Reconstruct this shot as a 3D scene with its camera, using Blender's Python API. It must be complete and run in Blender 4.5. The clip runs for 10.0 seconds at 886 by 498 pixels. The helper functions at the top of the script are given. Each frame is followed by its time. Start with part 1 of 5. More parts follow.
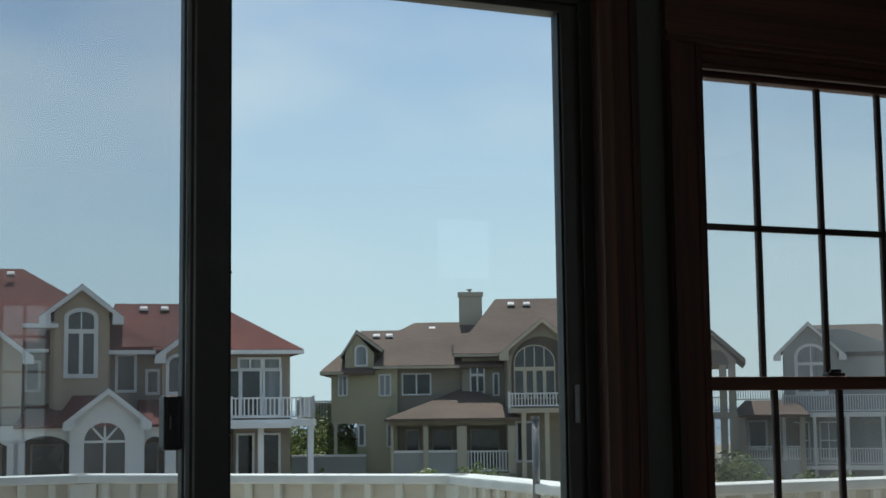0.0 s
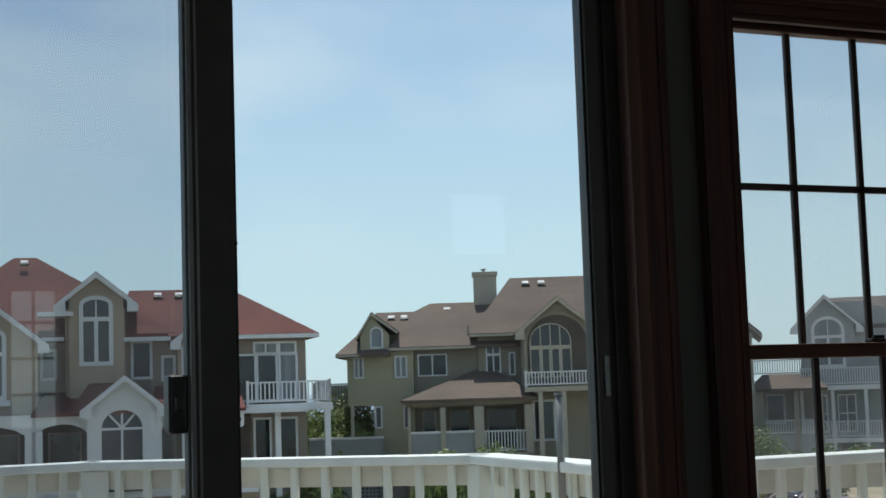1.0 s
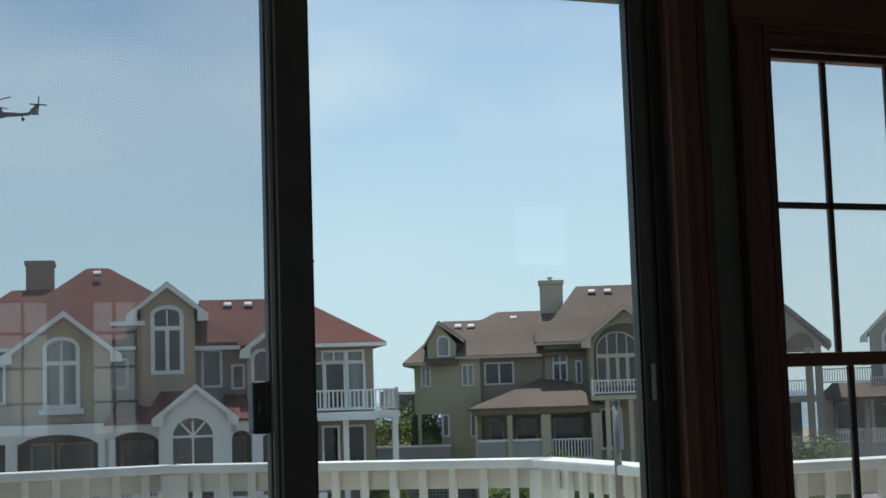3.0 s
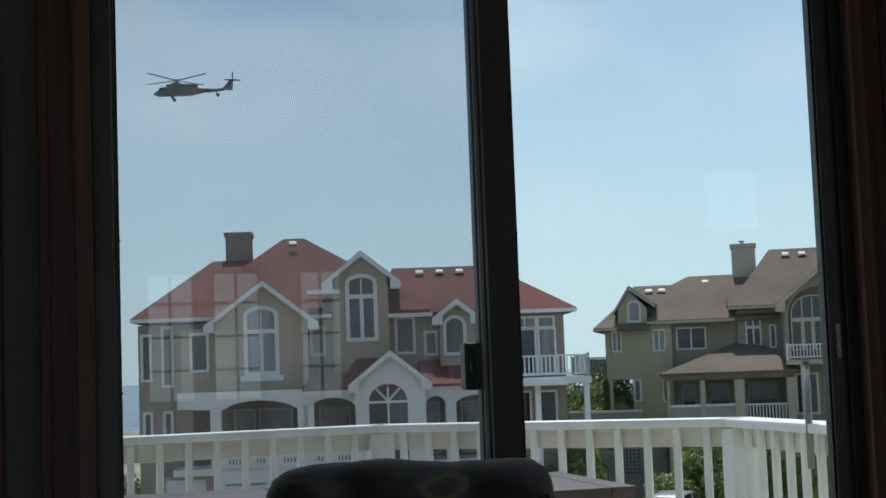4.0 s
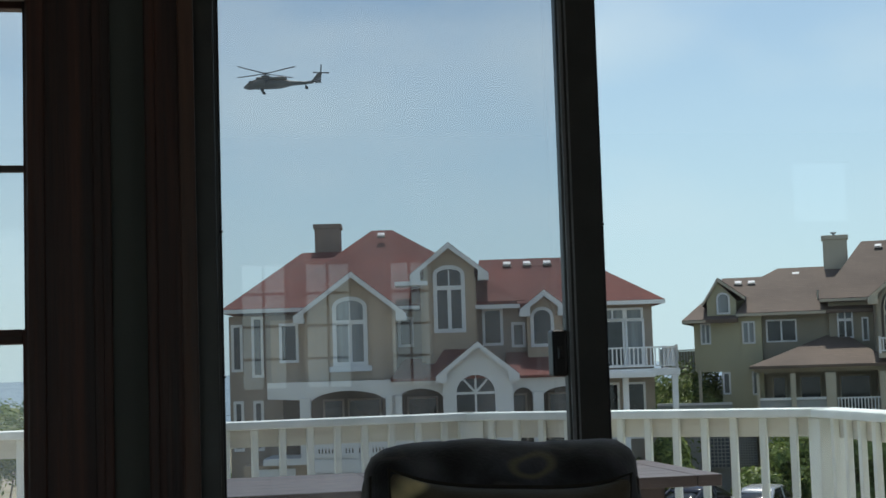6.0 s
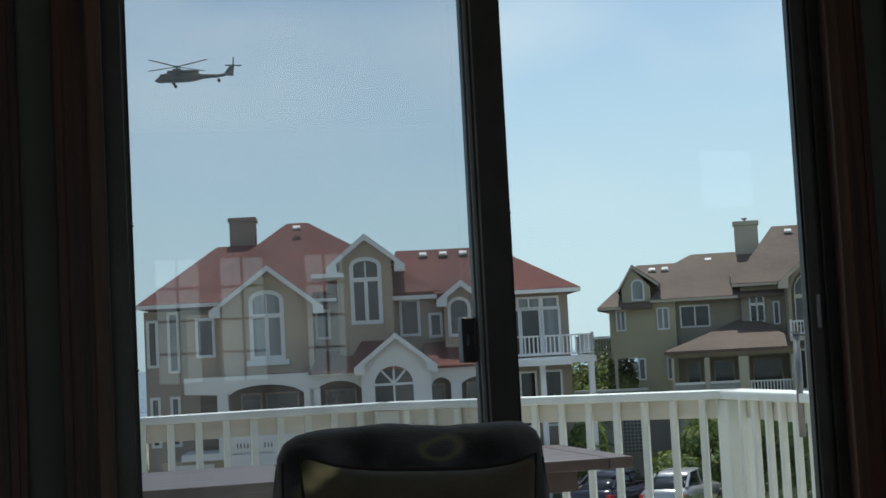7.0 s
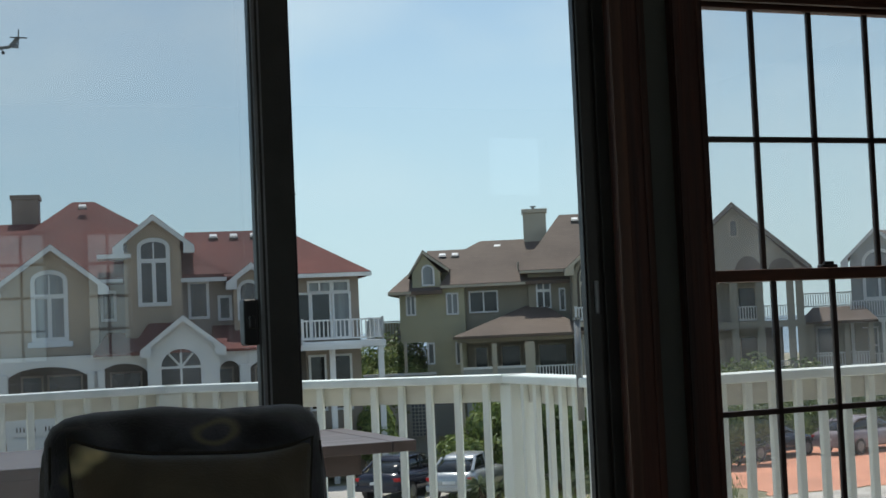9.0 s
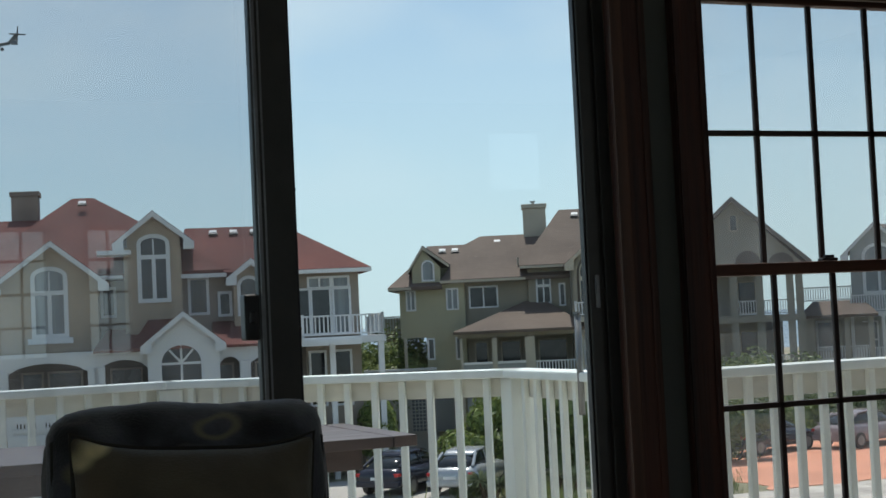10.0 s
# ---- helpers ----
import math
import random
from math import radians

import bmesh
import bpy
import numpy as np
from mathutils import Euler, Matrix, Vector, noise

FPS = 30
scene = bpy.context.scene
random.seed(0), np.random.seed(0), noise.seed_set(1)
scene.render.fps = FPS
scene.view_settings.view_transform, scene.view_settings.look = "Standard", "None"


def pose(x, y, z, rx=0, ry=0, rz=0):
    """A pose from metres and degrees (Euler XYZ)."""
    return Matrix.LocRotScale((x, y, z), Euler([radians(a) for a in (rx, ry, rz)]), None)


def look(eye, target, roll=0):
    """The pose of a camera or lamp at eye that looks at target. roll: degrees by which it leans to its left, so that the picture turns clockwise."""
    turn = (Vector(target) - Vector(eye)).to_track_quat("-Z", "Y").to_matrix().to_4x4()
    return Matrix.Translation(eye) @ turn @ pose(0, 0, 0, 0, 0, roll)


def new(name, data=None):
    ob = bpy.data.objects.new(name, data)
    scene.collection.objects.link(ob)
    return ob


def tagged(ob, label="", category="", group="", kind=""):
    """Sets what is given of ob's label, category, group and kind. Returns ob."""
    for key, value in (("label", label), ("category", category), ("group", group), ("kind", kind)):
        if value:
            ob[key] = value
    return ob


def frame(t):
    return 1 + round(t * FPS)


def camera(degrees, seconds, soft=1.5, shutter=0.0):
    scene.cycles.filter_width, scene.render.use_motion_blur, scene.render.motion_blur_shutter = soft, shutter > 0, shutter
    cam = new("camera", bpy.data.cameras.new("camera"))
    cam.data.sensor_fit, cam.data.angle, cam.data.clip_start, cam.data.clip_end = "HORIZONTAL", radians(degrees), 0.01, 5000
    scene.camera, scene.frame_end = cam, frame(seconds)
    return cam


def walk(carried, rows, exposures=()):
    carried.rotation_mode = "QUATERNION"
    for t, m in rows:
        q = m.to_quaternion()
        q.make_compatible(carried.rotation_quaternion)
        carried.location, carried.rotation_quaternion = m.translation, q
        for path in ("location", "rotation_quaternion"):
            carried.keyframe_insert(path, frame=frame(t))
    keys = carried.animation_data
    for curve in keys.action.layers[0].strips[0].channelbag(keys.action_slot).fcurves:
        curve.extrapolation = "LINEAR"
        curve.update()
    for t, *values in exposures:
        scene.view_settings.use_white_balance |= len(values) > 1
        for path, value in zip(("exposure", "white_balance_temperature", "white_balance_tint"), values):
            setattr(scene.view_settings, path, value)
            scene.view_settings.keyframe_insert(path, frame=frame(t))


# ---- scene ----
from mathutils.geometry import tessellate_polygon

cam = camera(33.6, 10.0, soft=1.6)
# seconds, eye, then yaw, pitch and roll in degrees
ROWS = [
    (0.0, 0.139, 0.359, 1.200, -24.38, 6.16, -0.69),
    (0.5, 0.207, 0.541, 1.196, -23.61, 6.32, -1.20),
    (1.0, 0.209, 0.547, 1.189, -23.85, 5.43, -1.85),
    (1.5, 0.044, 0.000, 1.169, -22.81, 4.74, -1.69),
    (2.0, 0.193, 0.481, 1.189, -23.01, 5.71, -2.17),
    (3.5, 0.047, 0.122, 1.172, -18.14, 5.43, -1.87),
    (4.0, -0.006, -0.001, 1.164, -13.83, 4.78, -2.10),
    (4.5, -0.039, -0.099, 1.158, -11.67, 4.85, -1.57),
    (5.0, -0.042, -0.099, 1.156, -10.33, 4.71, -1.38),
    (5.5, -0.039, -0.098, 1.155, -10.13, 4.62, -1.62),
    (7.0, -0.033, -0.181, 1.143, -13.65, 4.09, -2.99),
    (7.5, -0.016, -0.159, 1.142, -17.59, 3.76, -3.08),
    (8.0, -0.011, -0.160, 1.141, -19.64, 3.32, -2.73),
    (8.5, -0.014, -0.182, 1.137, -20.95, 3.06, -2.46),
    (9.0, -0.008, -0.167, 1.140, -21.73, 3.08, -2.52),
    (9.5, -0.006, -0.167, 1.139, -21.67, 2.97, -2.60),
    (10.0, -0.010, -0.167, 1.138, -21.73, 2.90, -2.69),
]
walk(cam, [(t, pose(x, y, z, 0, 0, yaw) @ pose(0, 0, 0, 90 + pitch) @ pose(0, 0, 0, 0, 0, roll)) for t, x, y, z, yaw, pitch, roll in ROWS],
     [(0.0, 0.36), (0.5, 0.42), (1.0, 0.5), (10.0, 0.5)])

# ---------------------------------------------------------------- light
SUN_UP, SUN_YAW = 68.0, -15.0      # degrees above the horizon; turned from straight ahead (negative: to the right)
world = bpy.data.worlds.new("sky")
scene.world = world
world.use_nodes = True
wn, wl = world.node_tree.nodes, world.node_tree.links
sky = wn.new("ShaderNodeTexSky")
sky.sky_type = "NISHITA"
sky.sun_disc = False
sky.sun_elevation = radians(SUN_UP)
sky.sun_rotation = radians(-SUN_YAW)
sky.air_density, sky.dust_density, sky.ozone_density = 1.0, 0.3, 2.0
coord = wn.new("ShaderNodeTexCoord")
stretch = wn.new("ShaderNodeMapping")
stretch.inputs["Scale"].default_value = (1.0, 1.0, 2.6)
wl.new(coord.outputs["Generated"], stretch.inputs["Vector"])
cloud = wn.new("ShaderNodeTexNoise")
cloud.inputs["Scale"].default_value = 4.5
cloud.inputs["Detail"].default_value = 5
wl.new(stretch.outputs["Vector"], cloud.inputs["Vector"])
cloud_ramp = wn.new("ShaderNodeMapRange")
cloud_ramp.inputs["From Min"].default_value = 0.47
cloud_ramp.inputs["From Max"].default_value = 0.75
cloud_ramp.inputs["To Max"].default_value = 0.6
wl.new(cloud.outputs["Fac"], cloud_ramp.inputs["Value"])
veil = wn.new("ShaderNodeMix")
veil.data_type = "RGBA"
wl.new(cloud_ramp.outputs["Result"], veil.inputs["Factor"])
wl.new(sky.outputs["Color"], veil.inputs["A"])
veil.inputs["B"].default_value = (7.0, 7.6, 8.0, 1)
# sea haze: the sky pales towards the horizon all round
height = wn.new("ShaderNodeSeparateXYZ")
wl.new(coord.outputs["Generated"], height.inputs["Vector"])
haze_ramp = wn.new("ShaderNodeMapRange")
haze_ramp.interpolation_type = "SMOOTHSTEP"
for key, value in (("From Min", -0.05), ("From Max", 0.42), ("To Min", 0.85), ("To Max", 0.12)):
    haze_ramp.inputs[key].default_value = value
wl.new(height.outputs["Z"], haze_ramp.inputs["Value"])
haze = wn.new("ShaderNodeMix")
haze.data_type = "RGBA"
wl.new(haze_ramp.outputs["Result"], haze.inputs["Factor"])
wl.new(veil.outputs["Result"], haze.inputs["A"])
haze.inputs["B"].default_value = (4.9, 6.8, 7.6, 1)
wl.new(haze.outputs["Result"], wn["Background"].inputs["Color"])
wn["Background"].inputs["Strength"].default_value = 0.085
sun_data = bpy.data.lights.new("sun", "SUN")
sun_data.energy, sun_data.angle, sun_data.color = 3.0, radians(0.5), (1.0, 0.95, 0.87)
sun = new("sun", sun_data)
sun.matrix_world = pose(0, 0, 60, 0, 0, SUN_YAW) @ look((0, 0, 0), (0, -math.cos(radians(SUN_UP)), -math.sin(radians(SUN_UP))))

# fill lamp that brightens the room, outside an added, unseen back door
glow = bpy.data.lights.new("back_fill_light", "AREA")
glow.shape, glow.size, glow.size_y, glow.energy, glow.color = "RECTANGLE", 2.4, 2.0, 4.0, (0.92, 0.97, 1.0)
back_light = new("back_fill_light", glow)
back_light.matrix_world = look((-1.2, -2.62, 1.06), (-1.2, 0.0, 1.06))

# second fill lamp, for the right-hand trim and chair, outside an added opening
glow = bpy.data.lights.new("east_fill_light", "AREA")
glow.shape, glow.size, glow.size_y, glow.energy, glow.color = "RECTANGLE", 0.32, 1.2, 19.0, (0.92, 0.97, 1.0)
east_light = new("east_fill_light", glow)
east_light.matrix_world = look((5.42, -2.19, 1.5), (4.0, 2.5, 1.3))

# ---------------------------------------------------------------- materials


def material(name, colour, rough=0.6, metal=0.0, spread=0.12, scale=6.0, grain=60.0, bump=0.15, stretch=(1, 1, 1), second=None, per_piece=0.0, sheen=0.0):
    """A procedural surface: two scales of colour variation, varied gloss and a fine relief."""
    m = bpy.data.materials.new(name)
    m.use_nodes = True
    n, l = m.node_tree.nodes, m.node_tree.links
    b = n["Principled BSDF"]
    tc, mp = n.new("ShaderNodeTexCoord"), n.new("ShaderNodeMapping")
    mp.inputs["Scale"].default_value = stretch
    l.new(tc.outputs["Object"], mp.inputs["Vector"])
    big, fine = n.new("ShaderNodeTexNoise"), n.new("ShaderNodeTexNoise")
    for node, s, d in ((big, scale, 5), (fine, grain, 4)):
        node.inputs["Scale"].default_value = s
        node.inputs["Detail"].default_value = d
        l.new(mp.outputs["Vector"], node.inputs["Vector"])
    mix = n.new("ShaderNodeMix")
    mix.data_type = "RGBA"
    dark = tuple(c * (1 - spread * 1.6) for c in colour) if second is None else second
    light = tuple(min(1.0, c * (1 + spread)) for c in colour)
    mix.inputs["A"].default_value, mix.inputs["B"].default_value = (*dark, 1), (*light, 1)
    ramp = n.new("ShaderNodeMapRange")
    ramp.inputs["From Min"].default_value, ramp.inputs["From Max"].default_value = 0.3, 0.7
    l.new(big.outputs["Fac"], ramp.inputs["Value"])
    l.new(ramp.outputs["Result"], mix.inputs["Factor"])
    over = n.new("ShaderNodeMix")
    over.data_type, over.blend_type = "RGBA", "MULTIPLY"
    over.inputs["Factor"].default_value = 1.0
    tint = n.new("ShaderNodeMapRange")
    tint.inputs["To Min"].default_value, tint.inputs["To Max"].default_value = 1 - spread, 1 + spread
    l.new(fine.outputs["Fac"], tint.inputs["Value"])
    l.new(mix.outputs["Result"], over.inputs["A"])
    l.new(tint.outputs["Result"], over.inputs["B"])
    last = over
    if per_piece:
        info, pick, third = n.new("ShaderNodeObjectInfo"), n.new("ShaderNodeMapRange"), n.new("ShaderNodeMix")
        pick.inputs["To Min"].default_value, pick.inputs["To Max"].default_value = 1 - per_piece, 1 + per_piece
        third.data_type, third.blend_type = "RGBA", "MULTIPLY"
        third.inputs["Factor"].default_value = 1.0
        l.new(info.outputs["Random"], pick.inputs["Value"])
        l.new(over.outputs["Result"], third.inputs["A"])
        l.new(pick.outputs["Result"], third.inputs["B"])
        last = third
    l.new(last.outputs["Result"], b.inputs["Base Color"])
    gloss = n.new("ShaderNodeMapRange")
    gloss.inputs["To Min"].default_value, gloss.inputs["To Max"].default_value = max(0.03, rough - 0.12), min(1, rough + 0.12)
    l.new(fine.outputs["Fac"], gloss.inputs["Value"])
    l.new(gloss.outputs["Result"], b.inputs["Roughness"])
    b.inputs["Metallic"].default_value = metal
    b.inputs["Sheen Weight"].default_value = sheen
    relief = n.new("ShaderNodeBump")
    relief.inputs["Strength"].default_value = bump
    relief.inputs["Distance"].default_value = 0.01
    l.new(fine.outputs["Fac"], relief.inputs["Height"])
    l.new(relief.outputs["Normal"], b.inputs["Normal"])
    return m


def glass(name, tint, ior=1.45, rough=0.0, film=0.0):
    """A thin clear pane: light passes straight through, the surface mirrors by its angle."""
    m = bpy.data.materials.new(name)
    m.use_nodes = True
    n, l = m.node_tree.nodes, m.node_tree.links
    n.remove(n["Principled BSDF"])
    clear, shine, mix, fres = n.new("ShaderNodeBsdfTransparent"), n.new("ShaderNodeBsdfGlossy"), n.new("ShaderNodeMixShader"), n.new("ShaderNodeFresnel")
    clear.inputs["Color"].default_value = (*tint, 1)
    shine.inputs["Roughness"].default_value = rough
    fres.inputs["IOR"].default_value = ior
    l.new(fres.outputs["Fac"], mix.inputs["Fac"])
    l.new(clear.outputs["BSDF"], mix.inputs[1])
    l.new(shine.outputs["BSDF"], mix.inputs[2])
    last = mix
    if film:                                             # salt film or insect mesh that scatters a little daylight
        dust, over = n.new("ShaderNodeBsdfTranslucent"), n.new("ShaderNodeMixShader")
        dust.inputs["Color"].default_value = (0.75, 0.78, 0.8, 1)
        tc, mp, streak, amount = n.new("ShaderNodeTexCoord"), n.new("ShaderNodeMapping"), n.new("ShaderNodeTexNoise"), n.new("ShaderNodeMapRange")
        mp.inputs["Scale"].default_value = (9.0, 9.0, 1.3)
        streak.inputs["Scale"].default_value, streak.inputs["Detail"].default_value = 1.6, 6
        l.new(tc.outputs["Object"], mp.inputs["Vector"])
        l.new(mp.outputs["Vector"], streak.inputs["Vector"])
        for key, value in (("From Min", 0.3), ("From Max", 0.75), ("To Min", film * 0.45), ("To Max", film * 1.8)):
            amount.inputs[key].default_value = value
        l.new(streak.outputs["Fac"], amount.inputs["Value"])
        l.new(amount.outputs["Result"], over.inputs["Fac"])
        l.new(mix.outputs["Shader"], over.inputs[1])
        l.new(dust.outputs["BSDF"], over.inputs[2])
        last = over
    l.new(last.outputs["Shader"], n["Material Output"].inputs["Surface"])
    return m


def roof_material(name, colour, second):
    """Asphalt shingles: courses and tabs by a brick pattern over a mottled colour."""
    m = material(name, colour, 0.9, spread=0.14, scale=0.35, grain=9.0, bump=0.5, second=second)
    n, l = m.node_tree.nodes, m.node_tree.links
    b = n["Principled BSDF"]
    source = b.inputs["Base Color"].links[0].from_socket
    tc, sep, comb, brick = n.new("ShaderNodeTexCoord"), n.new("ShaderNodeSeparateXYZ"), n.new("ShaderNodeCombineXYZ"), n.new("ShaderNodeTexBrick")
    l.new(tc.outputs["Object"], sep.inputs["Vector"])
    add = n.new("ShaderNodeMath")
    l.new(sep.outputs["X"], add.inputs[0])
    l.new(sep.outputs["Y"], add.inputs[1])
    l.new(add.outputs["Value"], comb.inputs["X"])
    l.new(sep.outputs["Z"], comb.inputs["Y"])
    l.new(comb.outputs["Vector"], brick.inputs["Vector"])
    for key, value in (("Scale", 1.0), ("Brick Width", 0.33), ("Row Height", 0.09), ("Mortar Size", 0.008)):
        brick.inputs[key].default_value = value
    brick.inputs["Color1"].default_value = (1, 1, 1, 1)
    brick.inputs["Color2"].default_value = (0.86, 0.86, 0.86, 1)
    brick.inputs["Mortar"].default_value = (0.6, 0.6, 0.6, 1)
    over = n.new("ShaderNodeMix")
    over.data_type, over.blend_type = "RGBA", "MULTIPLY"
    over.inputs["Factor"].default_value = 0.7
    l.new(source, over.inputs["A"])
    l.new(brick.outputs["Color"], over.inputs["B"])
    l.new(over.outputs["Result"], b.inputs["Base Color"])
    return m


MAHOGANY = material("mahogany_stain", (0.062, 0.021, 0.012), 0.55, spread=0.5, scale=26, grain=110, bump=0.25, stretch=(1, 1, 0.03), second=(0.014, 0.007, 0.005))
BARE_BEAD = material("worn_mahogany_bead", (0.11, 0.05, 0.028), 0.5, spread=0.4, scale=14, grain=80, bump=0.2, stretch=(1, 1, 0.05))
MAHOGANY_FLAT = material("mahogany_stain_lying", (0.105, 0.040, 0.022), 0.55, spread=0.4, scale=20, grain=90, bump=0.25, stretch=(0.04, 1, 1), second=(0.035, 0.014, 0.009))
BRONZE = material("bronze_aluminium", (0.055, 0.056, 0.052), 0.45, metal=0.3, spread=0.12, scale=9, grain=120, bump=0.05)
BLACK = material("black_plastic", (0.012, 0.012, 0.013), 0.4, spread=0.1, bump=0.05)
PLASTER = material("grey_green_wall_paint", (0.085, 0.093, 0.083), 0.8, spread=0.05, scale=2, grain=150, bump=0.1)
CEILING = material("ceiling_paint", (0.70, 0.69, 0.66), 0.9, spread=0.04, scale=2, grain=150, bump=0.1)
FLOORWOOD = material("oak_floor", (0.16, 0.09, 0.05), 0.35, spread=0.25, scale=3, grain=30, bump=0.1, stretch=(0.15, 1, 1), per_piece=0.15)
FABRIC = material("floral_upholstery", (0.062, 0.066, 0.076), 0.85, spread=0.4, scale=13, grain=260, bump=0.3, second=(0.009, 0.009, 0.009), sheen=0.5)
OLIVE_CLOTH = material("olive_cushion", (0.09, 0.073, 0.046), 0.85, spread=0.2, scale=12, grain=300, bump=0.3, sheen=0.2)
SIDE_CLOTH = material("grey_side_cloth", (0.19, 0.19, 0.18), 0.85, spread=0.35, scale=14, grain=260, bump=0.3, second=(0.06, 0.06, 0.06))
PIPING = material("dark_piping", (0.03, 0.026, 0.018), 0.8, bump=0.2)
WHITE_RAIL = material("white_painted_wood", (0.83, 0.86, 0.81), 0.45, spread=0.07, scale=7, grain=60, bump=0.2, stretch=(1, 1, 0.15), second=(0.71, 0.745, 0.68))
DECKWOOD = material("weathered_deck_board", (0.52, 0.48, 0.42), 0.8, spread=0.2, scale=4, grain=40, bump=0.3, per_piece=0.12)
TABLEWOOD = material("brown_painted_table", (0.088, 0.064, 0.057), 0.45, spread=0.18, scale=5, grain=60, bump=0.15, stretch=(0.2, 1, 1), per_piece=0.08)
# white board under the cap: shade and warm bounce put into a cream tone
SHADED_RAIL = material("shaded_white_board", (0.70, 0.70, 0.61), 0.55, spread=0.10, scale=5, grain=40, bump=0.2, stretch=(0.3, 1, 1), second=(0.57, 0.54, 0.46))
STEEL = material("galvanised_steel", (0.26, 0.265, 0.26), 0.5, metal=0.7, spread=0.12, bump=0.1)
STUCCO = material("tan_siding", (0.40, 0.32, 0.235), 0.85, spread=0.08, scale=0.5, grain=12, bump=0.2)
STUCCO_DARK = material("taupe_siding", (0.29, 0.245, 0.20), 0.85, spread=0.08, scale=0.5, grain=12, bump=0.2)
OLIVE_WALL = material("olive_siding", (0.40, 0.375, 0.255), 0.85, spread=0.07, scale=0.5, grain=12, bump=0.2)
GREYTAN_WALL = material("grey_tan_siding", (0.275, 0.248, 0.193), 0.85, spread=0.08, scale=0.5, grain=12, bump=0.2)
HAZY_WALL = material("grey_brown_siding", (0.29, 0.27, 0.225), 0.85, spread=0.08, scale=0.5, grain=12, bump=0.2)
GREY_WALL = material("grey_siding", (0.32, 0.335, 0.33), 0.85, spread=0.08, scale=0.5, grain=12, bump=0.2)
WHITE_TRIM = material("white_house_trim", (0.66, 0.67, 0.67), 0.6, spread=0.05, scale=0.8, grain=20, bump=0.1)
TAN_TRIM = material("tan_house_trim", (0.42, 0.38, 0.30), 0.7, spread=0.07, scale=0.8, grain=20, bump=0.1)
RED_ROOF = roof_material("red_shingles", (0.145, 0.040, 0.031), (0.105, 0.030, 0.025))
BROWN_ROOF = roof_material("brown_shingles", (0.142, 0.106, 0.083), (0.102, 0.077, 0.062))
GREY_ROOF = roof_material("grey_brown_shingles", (0.15, 0.13, 0.115), (0.11, 0.10, 0.09))
BRICK_CHIMNEY = material("chimney_render", (0.24, 0.185, 0.15), 0.9, spread=0.1, scale=1.5, grain=14, bump=0.3)
HOUSE_GLASS = material("dark_house_glass", (0.034, 0.040, 0.046), 0.06, spread=0.3, scale=1.0, grain=2.0, bump=0.0, per_piece=0.6)
CURTAIN_GLASS = material("curtained_house_glass", (0.20, 0.22, 0.23), 0.12, spread=0.25, scale=2.5, grain=5.0, bump=0.0, stretch=(1, 1, 0.05))
SCREEN_DARK = material("blue_grey_screen", (0.10, 0.12, 0.145), 0.8, spread=0.12, scale=2, grain=20)
# dark brown that carries the shade of porches and recesses in its colour
SHADE_BROWN = material("painted_shade_brown", (0.10, 0.085, 0.07), 0.9, spread=0.12, scale=0.8, grain=12)
SAND = material("sandy_ground", (0.34, 0.29, 0.21), 0.95, spread=0.2, scale=0.15, grain=2.5, bump=0.6, second=(0.13, 0.14, 0.06))
ASPHALT = material("pale_driveway", (0.38, 0.36, 0.33), 0.9, spread=0.12, scale=0.3, grain=6, bump=0.3)
CORAL = material("coral_paving", (0.70, 0.31, 0.19), 0.85, spread=0.12, scale=0.4, grain=8, bump=0.3)
SEA = material("sea_water", (0.15, 0.21, 0.26), 0.3, spread=0.15, scale=0.02, grain=0.3, bump=0.3)
BARK = material("shrub_bark", (0.12, 0.085, 0.055), 0.9, spread=0.25, scale=6, grain=40, bump=0.5)
HELI_PAINT = material("grey_green_aircraft_paint", (0.095, 0.10, 0.095), 0.5, spread=0.1, scale=0.5, grain=6, bump=0.05)
ROTOR = material("dark_rotor", (0.05, 0.055, 0.06), 0.5, bump=0.05)
CLEAR = glass("clear_glass", (0.925, 0.96, 0.965), 1.7, film=0.004)
TINTED = glass("screened_glass", (0.632, 0.678, 0.712), 2.0, film=0.03)
SASH_GLASS = glass("sash_glass", (0.765, 0.785, 0.79), 1.7, film=0.055)


def leaf_material(name, a, b):
    m = bpy.data.materials.new(name)
    m.use_nodes = True
    n, l = m.node_tree.nodes, m.node_tree.links
    p = n["Principled BSDF"]
    g, r = n.new("ShaderNodeNewGeometry"), n.new("ShaderNodeMix")
    r.data_type = "RGBA"
    r.inputs["A"].default_value, r.inputs["B"].default_value = (*a, 1), (*b, 1)
    l.new(g.outputs["Random Per Island"], r.inputs["Factor"])
    l.new(r.outputs["Result"], p.inputs["Base Color"])
    p.inputs["Roughness"].default_value = 0.5
    thin, mix = n.new("ShaderNodeBsdfTranslucent"), n.new("ShaderNodeMixShader")
    l.new(r.outputs["Result"], thin.inputs["Color"])
    mix.inputs["Fac"].default_value = 0.35
    l.new(p.outputs["BSDF"], mix.inputs[1])
    l.new(thin.outputs["BSDF"], mix.inputs[2])
    l.new(mix.outputs["Shader"], n["Material Output"].inputs["Surface"])
    return m


LEAF = leaf_material("green_leaves", (0.07, 0.13, 0.03), (0.30, 0.36, 0.11))
LEAF_DARK = leaf_material("dark_green_leaves", (0.055, 0.10, 0.03), (0.19, 0.25, 0.08))
GRASS = leaf_material("dune_grass", (0.12, 0.17, 0.05), (0.28, 0.31, 0.12))

# ---------------------------------------------------------------- builders


